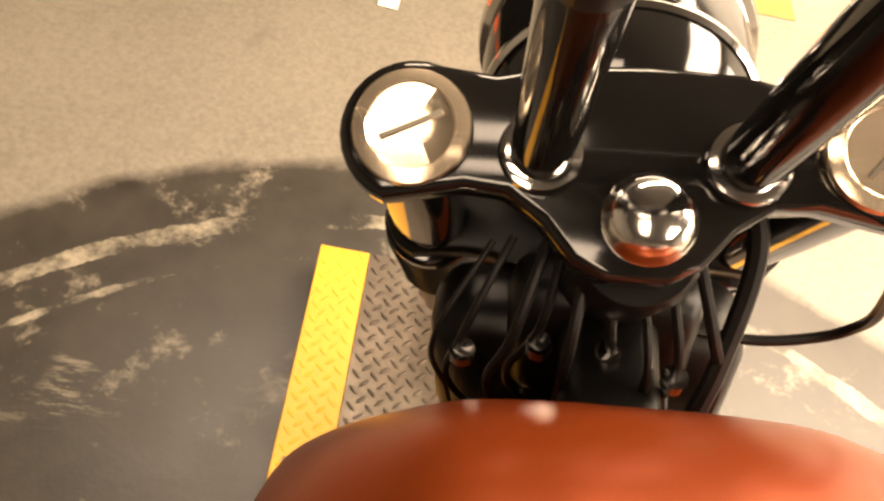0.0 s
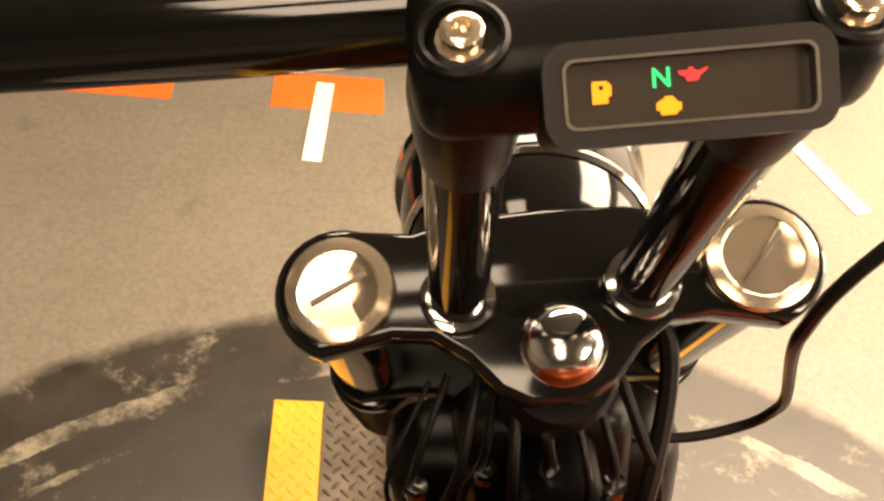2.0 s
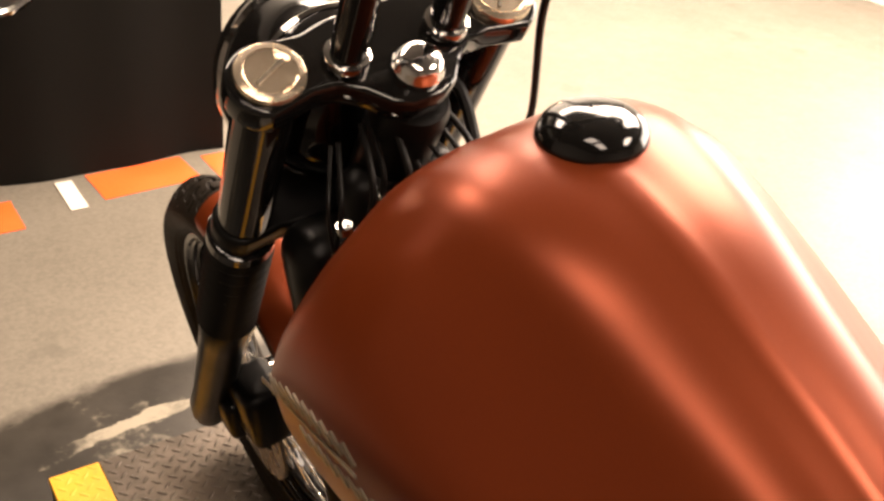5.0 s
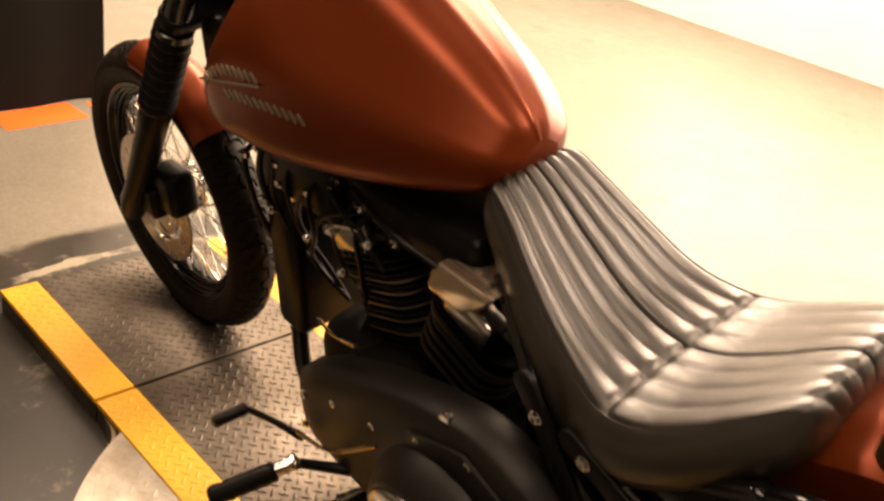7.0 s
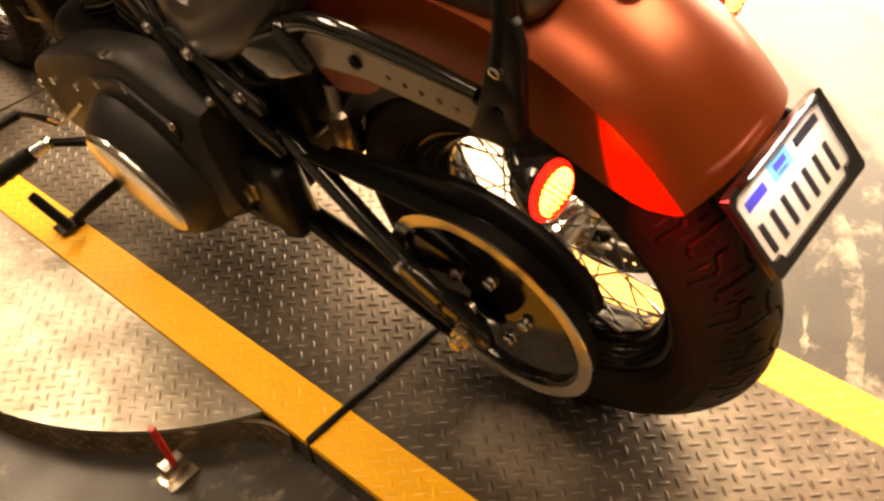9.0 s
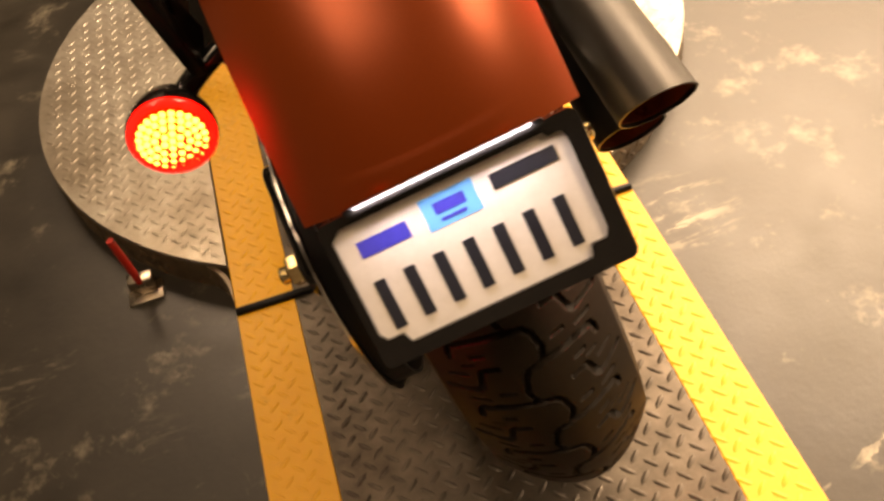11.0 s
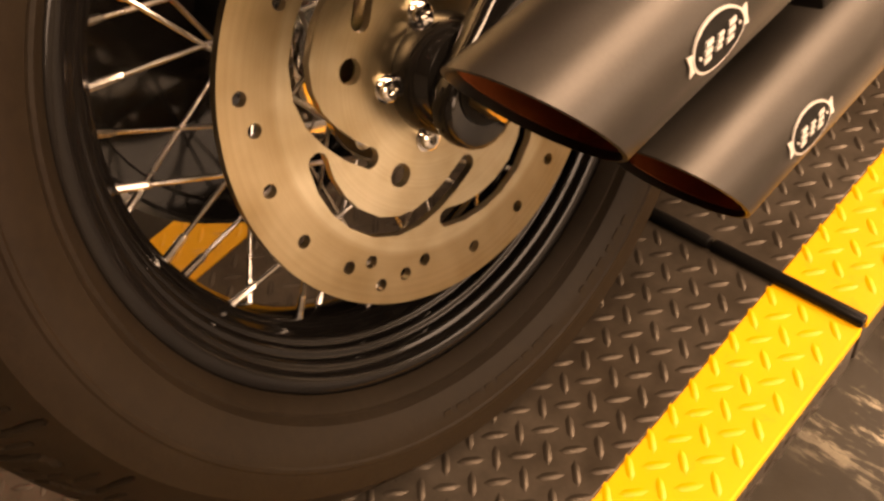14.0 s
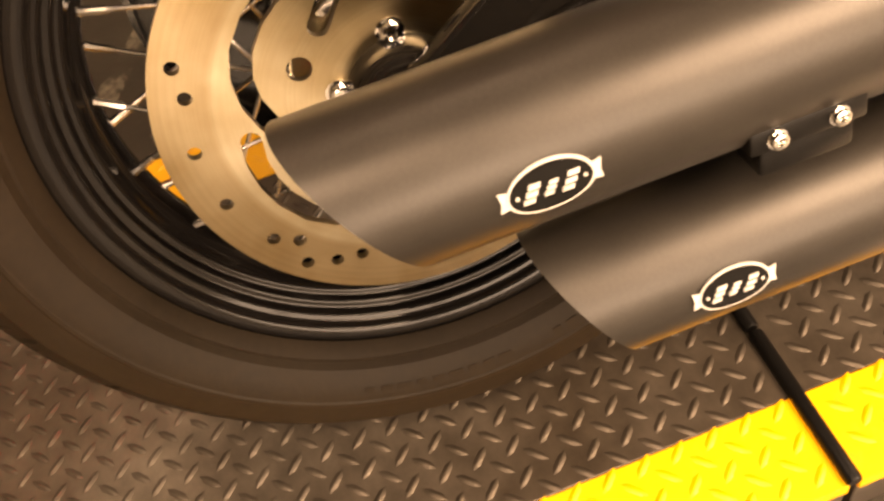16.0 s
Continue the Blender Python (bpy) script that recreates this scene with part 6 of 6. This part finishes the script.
muffU = muffler(0.202, 0.361, -0.069, "upper_muffler", 0.62, 0.62, 0.035, -0.02)
muffler(0.19, 0.2425, 0.0265, "lower_muffler", 0.55, 0.59, 0.1206, 0.06)
clip = part("muffler_bracket", joined(rbox(0.226, 0.24, 0.128, 0.186, 0.3285, 0.342, 0.002, 2), rbox(0.2, 0.237, 0.134, 0.182, 0.312, 0.33, 0.003, 2)), SATIN_BLACK, muffU, "satin black muffler bracket")
for y in (0.141, 0.1714):
    part("bracket_bolt", bolt((0.24, y, 0.335), (1, 0, 0), 0.0042, 0.004), CHROME, clip, "chrome bracket bolt")
part("front_exhaust_pipe", tube([(0.1, 0.99, 0.56), (0.16, 1.06, 0.5), (0.18, 1.05, 0.34), (0.19, 0.95, 0.27), (0.195, 0.75, 0.245), (0.188, 0.57, 0.24)], 0.023, 18), CERAMIC, bike, "dull black exhaust pipe")
part("rear_exhaust_pipe", tube([(0.1, 0.68, 0.58), (0.17, 0.66, 0.54), (0.19, 0.66, 0.44), (0.197, 0.62, 0.37), (0.202, 0.55, 0.361)], 0.023, 18), CERAMIC, bike, "dull black exhaust pipe")
# rear caliper, its bracket and hose above the disc on the right
cal = part("rear_caliper", joined(rbox(0.04, 0.1, 0.12, 0.21, 0.41, 0.475, 0.014, 3), rbox(0.076, 0.1, 0.09, 0.2, 0.38, 0.43, 0.01, 3)), GLOSS_BLACK, bike, "gloss black rear brake caliper")
part("caliper_bolt", bolt((0.1, 0.15, 0.41), (1, 0, 0), 0.008, 0.008), CHROME, cal, "chrome caliper bolt")
part("side_flap", moved(cut_sheet([(-0.285, 0.592), (-0.2, 0.6), (-0.258, 0.55), (-0.29, 0.532), (-0.325, 0.55)], [], 0.004), Matrix.Translation((0.088, 0, 0)) @ TO_X), FLAP_PLASTIC, fender, "dark brown-black plastic side flap", 30)
part("brake_hose", tube([(0.1, 0.14, 0.46), (0.12, 0.22, 0.5), (0.14, 0.35, 0.47), (0.14, 0.5, 0.44)], 0.005, 8), BLACK_RUBBER, cal)
part("front_caliper", joined(rbox(FX - 0.095, FX - 0.03, FY - 0.16, FY - 0.07, FZ + 0.03, FZ + 0.13, 0.016, 3), rbox(FX - 0.11, FX - 0.07, FY - 0.1, FY - 0.03, FZ + 0.01, FZ + 0.08, 0.012, 3)), SATIN_BLACK, bike, "black front brake caliper")
part("axle", turned([(0, 0.012), (0.27, 0.012)], (AXX - 0.135, FY, FZ), (1, 0, 0), 16), CHROME, bike, "front wheel axle")

# ---------------------------------------------------------------- tread bars of the plates
def bar_mesh(material, name, hgt):
    bm = bmesh.new()
    l, w = 0.0122, 0.0034
    ring = [bm.verts.new((x, y, 0)) for x, y in ((-l, 0), (-l * 0.45, -w), (l * 0.45, -w), (l, 0), (l * 0.45, w), (-l * 0.45, w))]
    tops = [bm.verts.new((x, y, hgt)) for x, y in ((-l * 0.5, -w * 0.3), (l * 0.5, -w * 0.3), (l * 0.5, w * 0.3), (-l * 0.5, w * 0.3))]
    a, b, c, d, e, f = ring
    p, q, r, s = tops
    for face in ((a, b, p), (b, c, q, p), (c, d, q), (d, r, q), (d, e, r), (e, f, s, r), (f, a, s), (a, p, s), (p, q, r, s)):
        bm.faces.new(face)
    me = bpy.data.meshes.new(name)
    bmesh.ops.recalc_face_normals(bm, faces=bm.faces)
    bm.to_mesh(me)
    bm.free()
    me.shade_smooth()
    me.materials.append(material)
    return me


PITCH = 0.0205
BAR = {m.name: bar_mesh(TREAD_BAR if m is TREAD_DARK else m, "tread_bar", high) for m, high in ((TREAD_DARK, 0.0017), (YELLOW, 0.0012), (TREAD_BRIGHT, 0.0008), (TREAD_RIM, 0.0015))}


def tread_field(x0, x1, y0, y1, material, parent, keep=None, single=None):
    """Raised bars, alternating across and along; those of the stretch `single` are pieces of their own, the rest one mesh."""
    src = BAR[material.name]
    base = np.array([v.co[:] for v in src.vertices])
    faces = [list(p.vertices) for p in src.polygons]
    vs, fs = [], []
    step = PITCH / math.sqrt(2)
    for i in range(math.floor(x0 / step), math.ceil(x1 / step) + 1):
        for j in range(math.floor(y0 / step), math.ceil(y1 / step) + 1):
            x, y = i * step, j * step
            if (i + j) % 2:
                continue
            if not (x0 + 0.006 < x < x1 - 0.006 and y0 + 0.01 < y < y1 - 0.01) or (keep and not keep(x, y)):
                continue
            a = radians(45 if i % 2 else -45)
            if single and single[0] < x < single[1] and single[2] < y < single[3]:
                ob = new("tread_bar", src)
                ob.parent = parent
                ob.matrix_basis = Matrix.Translation((x, y, -0.0001)) @ Matrix.Rotation(a, 4, "Z")
                continue
            c, s = math.cos(a), math.sin(a)
            n = len(vs)
            vs += [(x + px * c - py * s, y + px * s + py * c, pz - 0.0001) for px, py, pz in base]
            fs += [[n + q for q in f] for f in faces]
    if vs:
        me = bpy.data.meshes.new("tread_relief")
        me.from_pydata(vs, [], fs)
        me.shade_smooth()
        me.materials.append(src.materials[0])
        ob = new("tread_relief", me)
        ob.parent = parent
        tagged(ob, kind="stuff")


NEAR = (0.06, 0.3, -0.1, 0.215)
for d, y0, y1, near in ((rear_deck, REAR_Y, HINGE_Y, NEAR), (mid_deck, HINGE_Y, SEAM_Y, None), (front_deck, SEAM_Y, FRONT_Y, None)):
    tread_field(PLI, PRI, y0, y1, TREAD_DARK, d, None, near)
    tread_field(PL, PLI, y0, y1, YELLOW, d)
    tread_field(PRI, PR, y0, y1, YELLOW, d, None, near)
inside = lambda x, y: (x - TURN_X) ** 2 + (y - TURN_Y) ** 2 < (TURN_R - 0.012) ** 2
tread_field(TURN_X - TURN_R, PL - 0.006, TURN_Y - TURN_R, TURN_Y + TURN_R, TREAD_BRIGHT, wing_left, inside)
inside = lambda x, y: (x - TURN_X) ** 2 + (y - TURN_Y) ** 2 < (WING_R - 0.012) ** 2
tread_field(PR + 0.006, TURN_X + WING_R, TURN_Y - WING_R, TURN_Y + WING_R, TREAD_BRIGHT, wing_right, inside)


def upright_tread(points, z0, z1, material, parent):
    """Raised bars on an upright band that follows a line on the floor, one joined mesh."""
    base = np.array([v.co[:] for v in BAR["worn_rim_steel"].vertices])
    faces = [list(p.vertices) for p in BAR["worn_rim_steel"].polygons]
    vs, fs, step, left = [], [], PITCH / math.sqrt(2), 0.0
    i = 0
    for (xa, ya), (xb, yb) in zip(points, points[1:]):
        d = Vector((xb - xa, yb - ya))
        run, u = d.length, d.normalized()
        while left < run:
            px, py = xa + u.x * left, ya + u.y * left
            for j in range(int((z1 - z0) / step) + 1):
                z = z0 + 0.008 + j * step
                if (i + j) % 2 or z > z1 - 0.008:
                    continue
                a = radians(45 if i % 2 else -45)
                c, q = math.cos(a), math.sin(a)
                n = len(vs)
                vs += [(px + u.x * (bx * c - by * q) + u.y * bz, py + u.y * (bx * c - by * q) - u.x * bz, z + bx * q + by * c) for bx, by, bz in base]
                fs += [[n + k for k in f] for f in faces]
            left += step
            i += 1
        left -= run
    me = bpy.data.meshes.new("tread_relief")
    me.from_pydata(vs, [], fs)
    me.shade_smooth()
    me.materials.append(material)
    ob = new("tread_relief", me)
    ob.parent = parent
    tagged(ob, kind="stuff")


for w, side, radius in ((wing_left, -1, TURN_R), (wing_right, 1, WING_R)):
    reach = math.acos((abs((PL if side < 0 else PR) - TURN_X) + (0.1 if side < 0 else 0.004)) / radius)
    mid = math.pi if side < 0 else 0.0
    upright_tread([(TURN_X + (radius + 0.0001) * math.cos(mid + reach * (k / 40 - 1)), TURN_Y + (radius + 0.0001) * math.sin(mid + reach * (k / 40 - 1))) for k in range(81)], FLOOR_Z, -0.006, TREAD_RIM, w)
for dy in (-1, 1):
    far = TURN_Y + dy * math.sqrt(TURN_R ** 2 - (PL - 0.113 - TURN_X) ** 2)
    curve = [(PL - 0.003 - (0.11 * (1 - k / 12) ** 2.2 + 0.0016), far + dy * 0.145 * k / 12) for k in range(11)]
    upright_tread(curve if dy < 0 else curve[::-1], FLOOR_Z, -0.01, TREAD_RIM, wing_left)
for d, y0, y1 in ((rear_deck, REAR_Y + 0.02, HINGE_Y - 0.02), (front_deck, SEAM_Y + 0.02, FRONT_Y - 0.02)):
    upright_tread([(PL + 0.002, y1), (PL + 0.002, y0)], FLOOR_Z, -0.012, TREAD_DARK, d)
    upright_tread([(PR - 0.002, y0), (PR - 0.002, y1)], FLOOR_Z, -0.012, TREAD_DARK, d)
